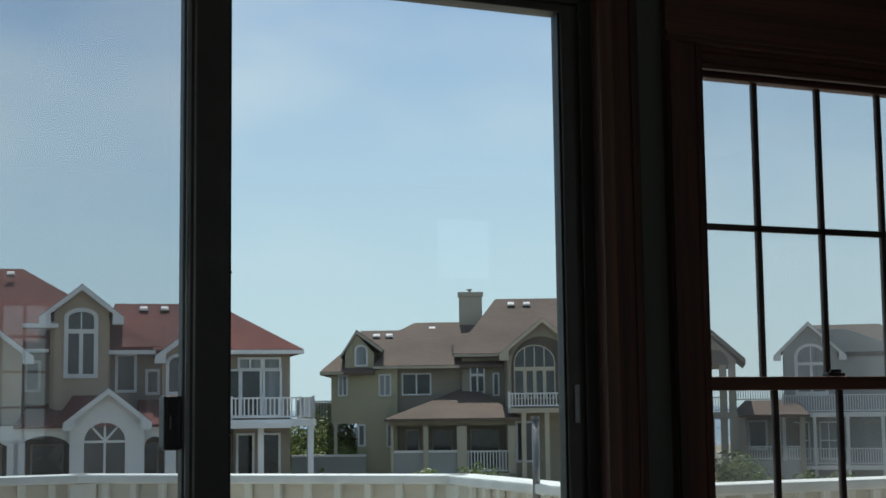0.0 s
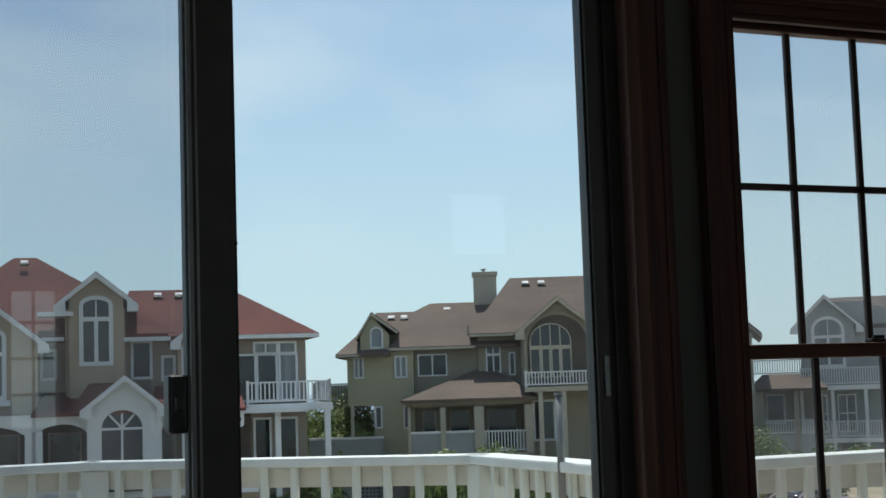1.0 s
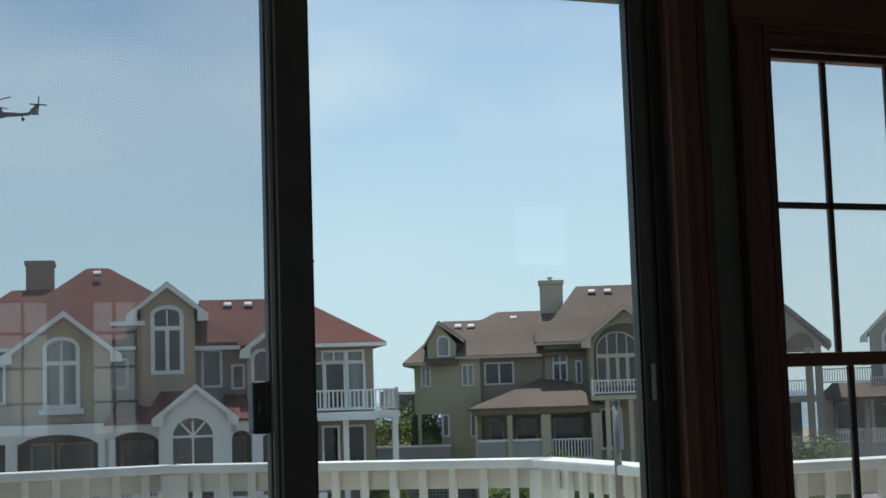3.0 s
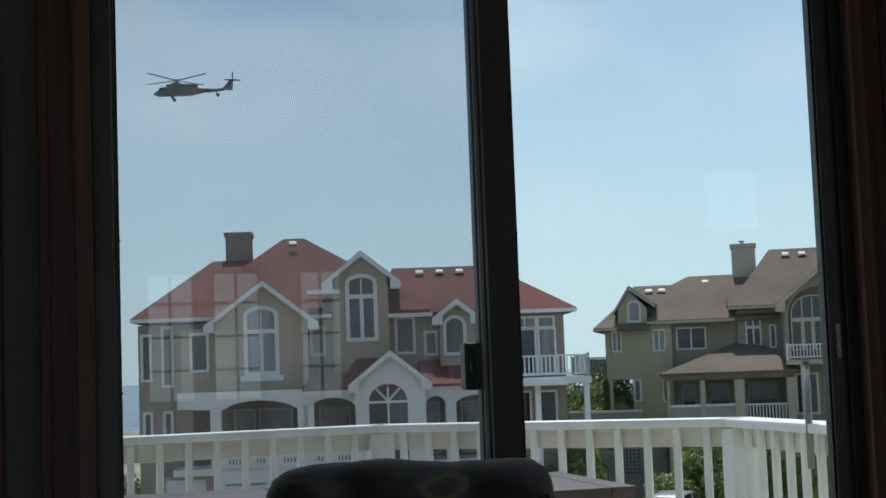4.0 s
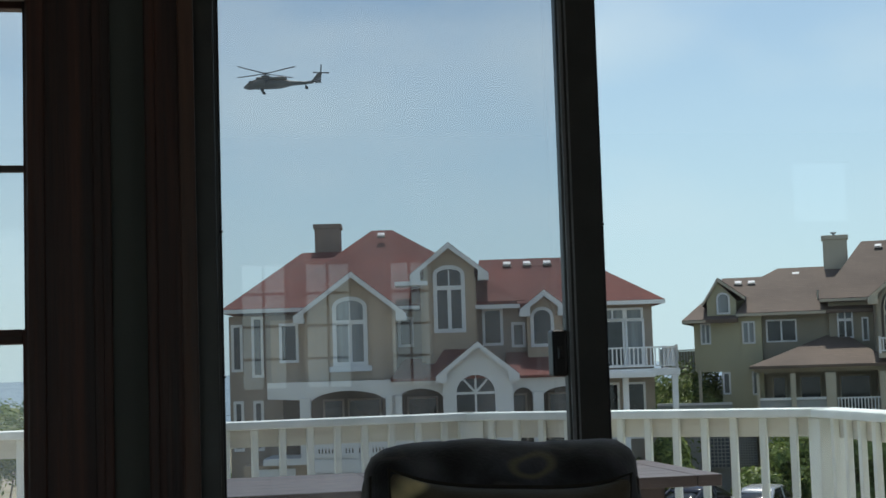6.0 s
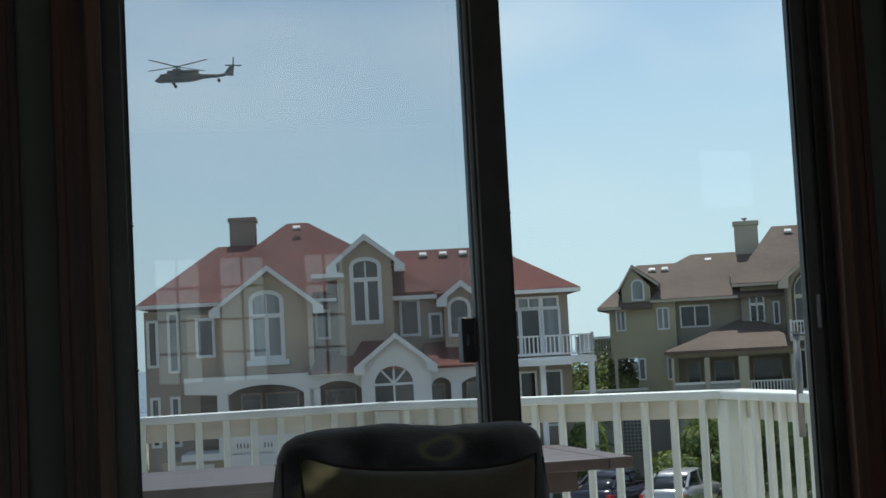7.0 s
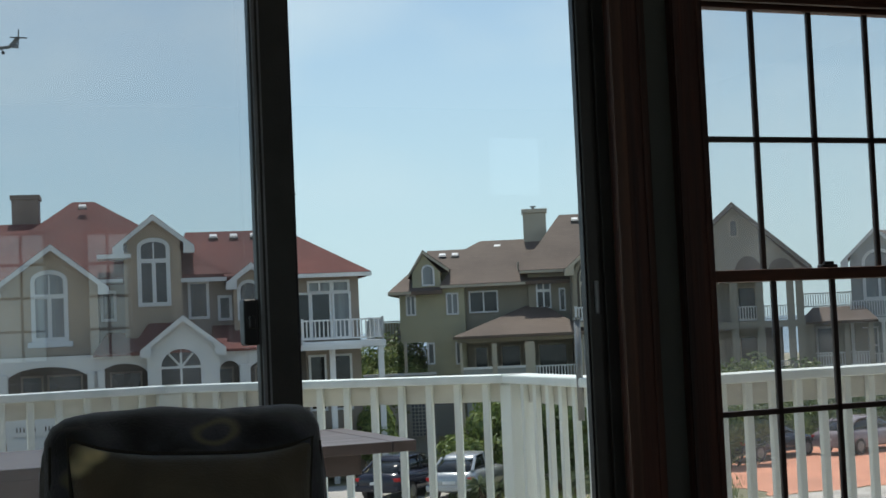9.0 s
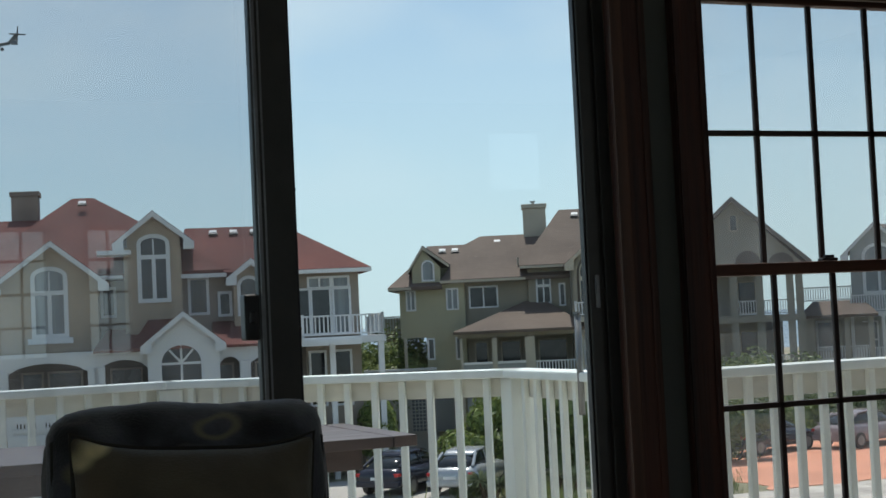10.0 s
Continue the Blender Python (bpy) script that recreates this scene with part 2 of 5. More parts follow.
def part(name, bm, mat, parent=None, label="", smooth=False, keep=False):
    """Links a bmesh as one mesh object, under a thing, a part or a piece of the setting."""
    me = bpy.data.meshes.new(name)
    if not keep:
        bmesh.ops.recalc_face_normals(bm, faces=bm.faces)
    if smooth:
        for f in bm.faces:
            f.smooth = True
    bm.to_mesh(me)
    bm.free()
    me.materials.append(mat)
    ob = new(name, me)
    ob.parent = parent
    if label:
        tagged(ob, label)
    return ob


def thing(name, m, label, category, group="", kind=""):
    ob = new(name)
    ob.empty_display_size = 0.2
    ob.matrix_world = m
    return tagged(ob, label, category, group, kind)


def box(x0, x1, y0, y1, z0, z1, bm=None, bevel=0.0, seg=2):
    own = bmesh.new()
    bmesh.ops.create_cube(own, size=1)
    for v in own.verts:
        v.co = Vector((x0 + (v.co.x + 0.5) * (x1 - x0), y0 + (v.co.y + 0.5) * (y1 - y0), z0 + (v.co.z + 0.5) * (z1 - z0)))
    if bevel:
        bmesh.ops.bevel(own, geom=own.edges[:], offset=bevel, segments=seg, profile=0.6, affect="EDGES")
    if bm is None:
        return own
    return absorb(bm, own)


def absorb(bm, own):
    me = bpy.data.meshes.new("join")
    own.to_mesh(me)
    own.free()
    bm.from_mesh(me)
    bpy.data.meshes.remove(me)
    return bm


def pane_sheet(x0, x1, y, z0, z1, way):
    """One thin sheet of glass; way: -1 looks towards -y, 1 towards +y."""
    bm = bmesh.new()
    pts = [(x0, z0), (x1, z0), (x1, z1), (x0, z1)]
    bm.faces.new([bm.verts.new((x, y, z)) for x, z in (pts if way < 0 else pts[::-1])])
    return bm


def slab(outline, y0, y1, bm=None, holes=()):
    """A plate in the x-z plane with an outline and holes, from y0 to y1."""
    bm = bm or bmesh.new()
    rings = [list(outline), *[list(h) for h in holes]]
    flat = [p for r in rings for p in r]
    tris = tessellate_polygon([[Vector((x, z, 0)) for x, z in r] for r in rings])
    a = [bm.verts.new((x, y0, z)) for x, z in flat]
    b = [bm.verts.new((x, y1, z)) for x, z in flat]
    for i, j, k in tris:
        if len({i, j, k}) == 3:
            bm.faces.new((a[i], a[j], a[k]))
            bm.faces.new((b[k], b[j], b[i]))
    start = 0
    for r in rings:
        for i in range(len(r)):
            p, q = start + i, start + (i + 1) % len(r)
            bm.faces.new((a[p], b[p], b[q], a[q]))
        start += len(r)
    return bm


def arch(x0, x1, z0, spring, top, steps=10):
    """An outline with a level foot and an arched head."""
    mid, half = (x0 + x1) / 2, (x1 - x0) / 2
    pts = [(x0, z0), (x1, z0)]
    for i in range(steps + 1):
        a = math.pi * i / steps
        pts.append((mid + half * math.cos(a), spring + (top - spring) * math.sin(a)))
    return pts


def rect(x0, x1, z0, z1):
    return [(x0, z0), (x1, z0), (x1, z1), (x0, z1)]


def tube(points, radius, seg=8, bm=None, radii=None):
    """A round bar through the points."""
    bm = bm or bmesh.new()
    pts = [Vector(p) for p in points]
    rings = []
    for i, p in enumerate(pts):
        d = (pts[min(i + 1, len(pts) - 1)] - pts[max(i - 1, 0)]).normalized()
        side = d.orthogonal().normalized()
        up = d.cross(side)
        r = radii[i] if radii else radius
        rings.append([bm.verts.new(p + r * (math.cos(2 * math.pi * k / seg) * side + math.sin(2 * math.pi * k / seg) * up)) for k in range(seg)])
    for a, b in zip(rings, rings[1:]):
        off = min(range(seg), key=lambda s: (b[s].co - a[0].co).length)
        for k in range(seg):
            bm.faces.new((a[k], a[(k + 1) % seg], b[(k + 1 + off) % seg], b[(k + off) % seg]))
    bm.faces.new(rings[0][::-1])
    bm.faces.new(rings[-1])
    return bm


def hip_roof(x0, x1, y0, y1, z, ridge, ra, rb, yr=None, thick=0.16, bm=None):
    """A hipped roof over a rectangle: ridge from x = ra to rb at the height ridge."""
    bm = bm or bmesh.new()
    yr = (y0 + y1) / 2 if yr is None else yr
    low = [bm.verts.new(p) for p in ((x0, y0, z), (x1, y0, z), (x1, y1, z), (x0, y1, z))]
    base = [bm.verts.new(p) for p in ((x0, y0, z - thick), (x1, y0, z - thick), (x1, y1, z - thick), (x0, y1, z - thick))]
    a, b = bm.verts.new((ra, yr, ridge)), bm.verts.new((rb, yr, ridge))
    bm.faces.new((low[0], low[1], b, a))
    bm.faces.new((low[1], low[2], b))
    bm.faces.new((low[2], low[3], a, b))
    bm.faces.new((low[3], low[0], a))
    for i in range(4):
        bm.faces.new((base[i], base[(i + 1) % 4], low[(i + 1) % 4], low[i]))
    bm.faces.new(base[::-1])
    return bm


def gable_roof(xl, xr, apex_x, eave_l, eave_r, apex, y0, y1, thick=0.16):
    """Two slopes over a gable that faces the front; the ridge runs from y0 back to y1."""
    return slab([(xl, eave_l), (apex_x, apex), (xr, eave_r), (xr, eave_r - thick), (apex_x, apex - thick), (xl, eave_l - thick)], y0, y1)


def house_window(parent, x0, x1, z0, z1, y, arched=0.0, cols=2, rows=(), trim=0.12, mat=WHITE_TRIM, pane=HOUSE_GLASS, sill=False, transom=0.0):
    """A house window set on a wall whose face is at y: casing, panes and bars."""
    w = new("window")
    w.parent = parent
    outer = arch(x0 - trim, x1 + trim, z0 - trim, z1 - arched, z1 + trim) if arched else rect(x0 - trim, x1 + trim, z0 - trim, z1 + trim)
    inner = arch(x0, x1, z0, z1 - arched, z1) if arched else rect(x0, x1, z0, z1)
    part("frame", slab(outer, y - 0.07, y + 0.03, holes=[inner]), mat, w)
    part("pane", slab(inner, y - 0.02, y - 0.005), pane, w)
    step = (x1 - x0) / cols
    top = (transom or z1) if arched and transom else z1 - (arched * 0.15 if arched else 0)
    half = 0.075 if transom else 0.035
    for i in range(1, cols):
        part("mullion", box(x0 + i * step - half, x0 + i * step + half, y - 0.055, y, z0, top), mat, w)
        if transom and arched:
            part("muntin", box(x0 + i * step - 0.025, x0 + i * step + 0.025, y - 0.045, y, transom, z1 - 0.04), mat, w)
    for r in rows:
        part("muntin", box(x0, x1, y - 0.045, y, z0 + r * (z1 - z0) - 0.03, z0 + r * (z1 - z0) + 0.03), mat, w)
    if transom:
        part("transom", box(x0, x1, y - 0.06, y, transom - 0.085, transom + 0.085), mat, w)
    if sill:
        part("sill", box(x0 - trim - 0.15, x1 + trim + 0.15, y - 0.2, y, z0 - trim - 0.22, z0 - trim, bevel=0.02), mat, w)
    return w


def balustrade(parent, a, b, z0, z1, gap=0.16, mat=WHITE_TRIM, post=0.1, size=0.05):
    """A railing between two plan points: posts, rails and balusters."""
    a, b = Vector((*a, 0)), Vector((*b, 0))
    d = b - a
    turn = Matrix.Translation(a) @ Matrix.Rotation(math.atan2(d.y, d.x), 4, "Z")
    n = d.length
    rail = new("balustrade")
    rail.parent = parent
    for name, z in (("top_rail", z1 - 0.05), ("bottom_rail", z0 + 0.08)):
        bm = box(0, n, -0.05, 0.05, z, z + 0.06)
        bm.transform(turn)
        part(name, bm, mat, rail)
    for x in (0, n):
        bm = box(x - post / 2, x + post / 2, -post / 2, post / 2, z0, z1 + 0.06)
        bm.transform(turn)
        part("post", bm, mat, rail)
    bm = bmesh.new()
    count = int(n / gap)
    for i in range(1, count):
        x = n * i / count
        box(x - size / 2, x + size / 2, -size / 2, size / 2, z0 + 0.1, z1 - 0.03, bm)
    bm.transform(turn)
    tagged(part("balusters", bm, mat, rail), kind="stuff")
    return rail

# ---------------------------------------------------------------- the ground and the sea


def ground_sheet():
    bm = bmesh.new()
    xs = [-900, -300, -120] + [-60 + 6 * i for i in range(27)] + [140, 300, 900]
    ys = [-60, -20] + [4 * i for i in range(40)] + [170, 190, 215]
    grid = []
    for y in ys:
        row = []
        for x in xs:
            z = -4.6 + 0.35 * noise.noise(Vector((x * 0.06, y * 0.06, 3)))
            if 8 < x < 44 and 28 < y < 62:
                z = -4.6
            if y > 115:
                z += 1.1 * math.exp(-((y - 140) / 16) ** 2)
                z -= 3.5 * max(0, (y - 155) / 60)
            row.append(bm.verts.new((x, y, z)))
        grid.append(row)
    for a, b in zip(grid, grid[1:]):
        for i in range(len(a) - 1):
            bm.faces.new((a[i], a[i + 1], b[i + 1], b[i]))
    return part("ground", bm, SAND, smooth=True)


tagged(ground_sheet(), "sandy ground with patchy grass round the houses", "ground", kind="structure")
bm = bmesh.new()
bm.faces.new([bm.verts.new(p) for p in ((-4800, 150, -6.1), (4800, 150, -6.1), (4800, 4800, -6.1), (-4800, 4800, -6.1))])
tagged(part("water", bm, SEA), "hazy grey-blue sea out to the horizon", "sea", kind="structure")


def paving(name, pts, mat, label, z=-4.58, rough=0.0):
    if rough:                                            # sand drifts over the edges
        fine = []
        for (ax, ay), (bx, by) in zip(pts, pts[1:] + pts[:1]):
            for k in range(8):
                q = Vector((ax + (bx - ax) * k / 8, ay + (by - ay) * k / 8, 0))
                fine.append((q.x + rough * noise.noise(q * 0.9), q.y + rough * noise.noise(q * 0.9 + Vector((7, 3, 0)))))
        pts = fine
    bm = bmesh.new()
    top = [bm.verts.new((x, y, z)) for x, y in pts]
    low = [bm.verts.new((x, y, z - 0.12)) for x, y in pts]
    bm.faces.new(top)
    for i in range(len(pts)):
        bm.faces.new((top[i], low[i], low[(i + 1) % len(pts)], top[(i + 1) % len(pts)]))
    return tagged(part(name, bm, mat), label, name, kind="structure")


paving("driveway", [(9, 30), (15, 30), (17.6, 44.6), (22.8, 49.5), (23.4, 52.5), (10, 53)], ASPHALT, "pale concrete driveway before the houses")
paving("pavement", [(26.6, 39.4), (29.6, 39.6), (33.0, 38.6), (36.5, 42), (41.0, 50.5), (37.5, 52.6), (34.0, 52.0), (31.4, 49.2), (29.0, 46.0), (27.2, 42.6)], CORAL, "coral-coloured paved forecourt", rough=0.8)

# ---------------------------------------------------------------- the room

GY, WY0, WY1 = 3.40, 3.36, 3.52                     # glass line, inner and outer wall faces
DOOR = (-0.01, 1.905, 0.0, 2.215)                    # rough opening of the sliding door
WINDOWS = [(-1.222, -0.33, 0.42, 2.095), (2.169, 3.089, 0.42, 2.095)]
X0, X1, YB, CEIL = -2.7, 5.2, -2.4, 2.66
BACK = [(0.36, 0.68, 1.02, 1.86), (0.77, 1.10, 1.02, 1.86), (1.32, 1.63, 1.02, 1.86), (4.08, 4.57, 2.03, 2.49)]
# unseen opening, added for the back fill lamp
FILL_DOOR = (-2.45, 0.05, -0.02, 2.12)


def east_wall():
    # the hole is added for the east fill lamp and stays out of view
    bm = slab([(YB, -0.15), (WY1, -0.15), (WY1, CEIL + 0.1), (YB, CEIL + 0.1)], -X1 - 0.15, -X1, holes=[rect(-2.38, -2.0, 0.85, 2.15)])
    bm.transform(Matrix.Rotation(radians(90), 4, "Z"))
    return bm


def room():
    holes = [rect(DOOR[0], DOOR[1], 0.0, DOOR[3])] + [rect(*w) for w in WINDOWS]
    outline = [(X0, -0.15), (X1, -0.15), (X1, CEIL + 0.1), (X0, CEIL + 0.1)]
    holes[0] = rect(DOOR[0], DOOR[1], -0.02, DOOR[3])
    tagged(part("wall_north", slab(outline, WY0, WY1, holes=holes), PLASTER), "grey-green painted wall with a sliding door and windows", "wall", kind="structure")
    tagged(part("wall_west", box(X0 - 0.15, X0, YB, WY1, -0.15, CEIL + 0.1), PLASTER), "grey-green painted side wall", "wall", kind="structure")
    tagged(part("wall_east", east_wall(), PLASTER), "grey-green painted side wall with an added opening for fill light", "wall", kind="structure")
    back = slab(outline, YB - 0.15, YB, holes=[rect(*b) for b in BACK + [FILL_DOOR]])
    tagged(part("wall_south", back, PLASTER), "grey-green painted back wall with small windows and an added glazed opening", "wall", kind="structure")
    tagged(part("ceiling", box(X0 - 0.1, X1 + 0.1, YB - 0.1, WY1, CEIL, CEIL + 0.12), CEILING), "plain painted ceiling", "ceiling", kind="structure")
    floor = tagged(part("floor", box(X0 - 0.1, X1 + 0.1, YB - 0.1, WY1, -0.15, -0.012), FLOORWOOD), "brown oak board floor", "floor", kind="structure")
    mesh = None
    for i in range(60):
        y0 = YB + i * 0.096
        if y0 + 0.094 > WY0:
            break
        if mesh is None:
            plank = part("plank", box(X0, X1, 0, 0.094, -0.012, 0.0), FLOORWOOD, floor)
            mesh = plank.data
        else:
            plank = new("plank", mesh)
            plank.parent = floor
        plank.location.y = y0


room()


def moulded(x0, x1, z0, z1, lying):
    """One casing board with a raised outer bead and a rounded inner edge."""
    bm = box(x0, x1, 3.336, WY0, z0, z1, bevel=0.004)
    if lying:
        box(x0, x1, 3.322, 3.337, z1 - 0.022, z1 - 0.002, bm, bevel=0.004)
        box(x0, x1, 3.328, 3.337, z0 + 0.012, z0 + 0.024, bm, bevel=0.003)
    else:
        w = x1 - x0
        for a, b, p in ((0.02, 0.22, 3.324), (0.78, 0.9, 3.331)):
            box(x0 + a * w, x0 + b * w, p, 3.337, z0, z1, bm, bevel=0.0035)
    return bm


def door_casing():
    for name, x0, x1 in (("trim", -0.102, 0.012), ("trim", 1.898, 2.014)):
        tagged(part(name, moulded(x0, x1, 0.0, 2.2, False), MAHOGANY), "dark mahogany door casing with moulded edges", "trim", kind="structure")
    for x0, x1 in ((-0.024, 0.014), (1.896, 1.934)):
        tagged(part("trim", box(x0, x1, 3.318, 3.3355, 0.0, 2.2, bevel=0.005), BARE_BEAD), "worn brown bead along the door casing", "trim", kind="structure")
    tagged(part("trim", moulded(-0.102, 2.014, 2.2, 2.33, True), MAHOGANY_FLAT), "dark mahogany head casing over the door", "trim", kind="structure")


door_casing()


def sliding_door():
    d = thing("door_1", pose(0, GY, 0), "bronze-framed sliding glass door, closed", "door", kind="structure")
    # fixed frame
    fr = new("door_frame")
    fr.parent = d
    part("jamb", box(-0.004, 0.062, -0.024, 0.034, 0, 2.2, bevel=0.004), BRONZE, fr)
    part("jamb", box(1.872, 1.906, -0.024, 0.115, 0, 2.2, bevel=0.004), BRONZE, fr)
    part("jamb", box(-0.004, 0.033, 0.0345, 0.115, 0, 2.2, bevel=0.004), BRONZE, fr)
    part("head", box(0.063, 1.872, -0.024, 0.115, 2.165, 2.212, bevel=0.004), BRONZE, fr)
    part("track", box(0.063, 1.872, -0.04, 0.115, 0.0, 0.035, bevel=0.004), BRONZE, fr)
    for name, x0, x1, y, st, tint in (("fixed_panel", 0.034, 0.964, 0.055, (0.036, 0.034), TINTED), ("sliding_panel", 0.908, 1.872, 0.0, (0.101, 0.045), CLEAR)):
        p = new(name)
        p.parent = d
        tagged(p, "bronze-framed panel of screened glass" if tint is TINTED else "bronze-framed clear glass panel")
        a, b = x0 + st[0], x1 - st[1]
        part("stile", box(x0, a, y - 0.018, y + 0.018, 0.036, 2.163, bevel=0.005), BRONZE, p)
        part("stile", box(b, x1, y - 0.018, y + 0.018, 0.036, 2.163, bevel=0.005), BRONZE, p)
        part("rail", box(a, b, y - 0.017, y + 0.017, 2.143, 2.163, bevel=0.003), BRONZE, p)
        part("rail", box(a, b, y - 0.017, y + 0.017, 0.036, 0.13, bevel=0.003), BRONZE, p)
        pane = part("pane", pane_sheet(a - 0.004, b + 0.004, y, 0.126, 2.147, -1), tint, p, keep=True)
        pane.visible_shadow = False
        for edge, s in ((a, 1), (b, -1)):
            part("gasket", box(edge, edge + s * 0.006, y - 0.010, y + 0.010, 0.13, 2.143), BLACK, p)
    part("interlock", box(0.913, 0.923, -0.024, -0.0185, 0.036, 2.163, bevel=0.002), STEEL_DARK, d)
    part("interlock", box(0.930, 0.935, -0.022, -0.0185, 0.036, 2.163, bevel=0.001), STEEL_DARK, d)
    handle = part("handle", box(0.868, 0.906, -0.03, 0.02, 1.118, 1.232, bevel=0.008, seg=3), BLACK, d, "black plastic pull handle")
    part("thumb_latch", box(0.878, 0.894, -0.042, -0.028, 1.16, 1.19, bevel=0.004), BLACK, handle)
    for x, z in ((1.012, 1.492), (1.012, 1.142), (0.074, 1.492), (0.074, 1.142)):
        bm = bmesh.new()
        bmesh.ops.create_uvsphere(bm, u_segments=10, v_segments=6, radius=0.0045)
        bm.transform(Matrix.Translation((x, -0.012 if x > 0.5 else 0.04, z)))
        part("bumper", bm, BLACK, d, smooth=True)
    part("pull", box(1.842, 1.854, -0.026, -0.018, 1.16, 1.25, bevel=0.003), STEEL_DARK, d, "slim worn pull on the stile")


STEEL_DARK = material("worn_aluminium_edge", (0.24, 0.25, 0.26), 0.4, metal=0.6, spread=0.15, bump=0.08)
sliding_door()


def sash_window(name, x0, x1, z0, z1):
    """A double-hung window: casing, sill, two sashes with bars, panes and a sash lock."""
    w = thing(name, pose(0, GY, 0), "double-hung mahogany window with four-by-two panes in each sash", "window", kind="structure")
    fr = new("window_frame")
    fr.parent = w
    part("jamb", box(x0, x0 + 0.024, -0.04, 0.12, z0, z1, bevel=0.002), MAHOGANY, fr)
    part("jamb", box(x1 - 0.024, x1, -0.04, 0.12, z0, z1, bevel=0.002), MAHOGANY, fr)
    part("head", box(x0 + 0.018, x1 - 0.018, -0.04, 0.12, z1 - 0.018, z1, bevel=0.002), MAHOGANY_FLAT, fr)
    part("window_sill", box(x0 - 0.06, x1 + 0.06, -0.11, 0.13, z0 - 0.03, z0, bevel=0.006), MAHOGANY_FLAT, w)
    bead = box(x0 + 0.018, x1 - 0.018, -0.036, -0.012, z1 - 0.044, z1 - 0.018, bevel=0.004)
    box(x0 + 0.018, x1 - 0.018, -0.03, -0.008, z1 - 0.058, z1 - 0.044, bead, bevel=0.003)
    part("stop_moulding", bead, MAHOGANY_FLAT, w)
    meet = 1.25
    for sash, y, lo, hi, foot, top in (("upper_sash", 0.04, meet - 0.017, z1 - 0.018, 0.034, 0.05), ("lower_sash", -0.004, z0, meet + 0.017, 0.07, 0.034)):
        s = new(sash)
        s.parent = w
        a, b = x0 + 0.018, x1 - 0.018
        part("stile", box(a, a + 0.036, y - 0.02, y + 0.02, lo, hi, bevel=0.004), MAHOGANY, s)
        part("stile", box(b - 0.036, b, y - 0.02, y + 0.02, lo, hi, bevel=0.004), MAHOGANY, s)
        part("rail", box(a + 0.036, b - 0.036, y - 0.02, y + 0.02, lo, lo + foot, bevel=0.004), MAHOGANY_FLAT, s)
        part("rail", box(a + 0.036, b - 0.036, y - 0.02, y + 0.02, hi - top, hi, bevel=0.004), MAHOGANY_FLAT, s)
        ga, gb, gl, gh = a + 0.036, b - 0.036, lo + foot, hi - top
        pane = part("pane", pane_sheet(ga - 0.003, gb + 0.003, y, gl - 0.003, gh + 0.003, -1), SASH_GLASS, s, keep=True)
        pane.visible_shadow = False
        for i in (1, 2, 3):
            x = ga + (gb - ga) * i / 4
            part("muntin", box(x - 0.008, x + 0.008, y - 0.007, y + 0.007, gl, gh, bevel=0.003), MUNTIN, s)
        mid = (gl + gh) / 2
        part("muntin", box(ga, gb, y - 0.007, y + 0.007, mid - 0.0085, mid + 0.0085, bevel=0.003), MUNTIN, s)
    mx = (x0 + x1) / 2
    lock = part("sash_lock", box(mx - 0.028, mx + 0.028, 0.0, 0.026, meet + 0.017, meet + 0.027, bevel=0.004), BLACK, w, "black sash lock")
    part("lock_lever", box(mx - 0.012, mx + 0.02, 0.006, 0.018, meet + 0.027, meet + 0.036, bevel=0.003), BLACK, lock)
    for a, b in ((x0 - 0.075, x0 + 0.031), (x1 - 0.040, x1 + 0.15)):
        tagged(part("trim", moulded(a, b, z0, z1 - 0.006, False), MAHOGANY), "dark mahogany window casing", "trim", kind="structure")
    tagged(part("trim", moulded(x0 - 0.075, x1 + 0.125, z1 - 0.006, z1 + 0.27, True), MAHOGANY_FLAT), "dark mahogany head casing over a window", "trim", kind="structure")


MUNTIN = material("dark_muntin", (0.045, 0.026, 0.020), 0.45, spread=0.2, bump=0.1)
for i, w in enumerate(WINDOWS):
    sash_window("window_%d" % (i + 1), *w)


def back_window(name, x0, x1, z0, z1, cols, rows):
    w = thing(name, pose(0, YB - 0.07, 0), "mahogany grid window in the back wall", "window", kind="structure")
    part("window_frame", slab(rect(x0, x1, z0, z1), -0.06, 0.075, holes=[rect(x0 + 0.022, x1 - 0.022, z0 + 0.022, z1 - 0.022)]), MAHOGANY, w)
    for i in range(1, cols):
        x = x0 + (x1 - x0) * i / cols
        part("muntin", box(x - 0.009, x + 0.009, -0.012, 0.012, z0 + 0.022, z1 - 0.022), MUNTIN, w)
    for i in range(1, rows):
        z = z0 + (z1 - z0) * i / rows
        part("muntin", box(x0 + 0.022, x1 - 0.022, -0.01, 0.01, z - 0.009, z + 0.009), MUNTIN, w)
    pane = part("pane", pane_sheet(x0 + 0.02, x1 - 0.02, 0.0, z0 + 0.02, z1 - 0.02, 1), CLEAR, w, keep=True)
    pane.visible_shadow = False


for i, b in enumerate(BACK):
    back_window("window_%d" % (i + 3), *b, *((2, 4) if i < 3 else (1, 1)))
# glazing of the added opening; no door is known here
back_window("added_door", -2.45, 0.05, 0.0, 2.12, 3, 1)

# ---------------------------------------------------------------- the upholstered chair and its cushion


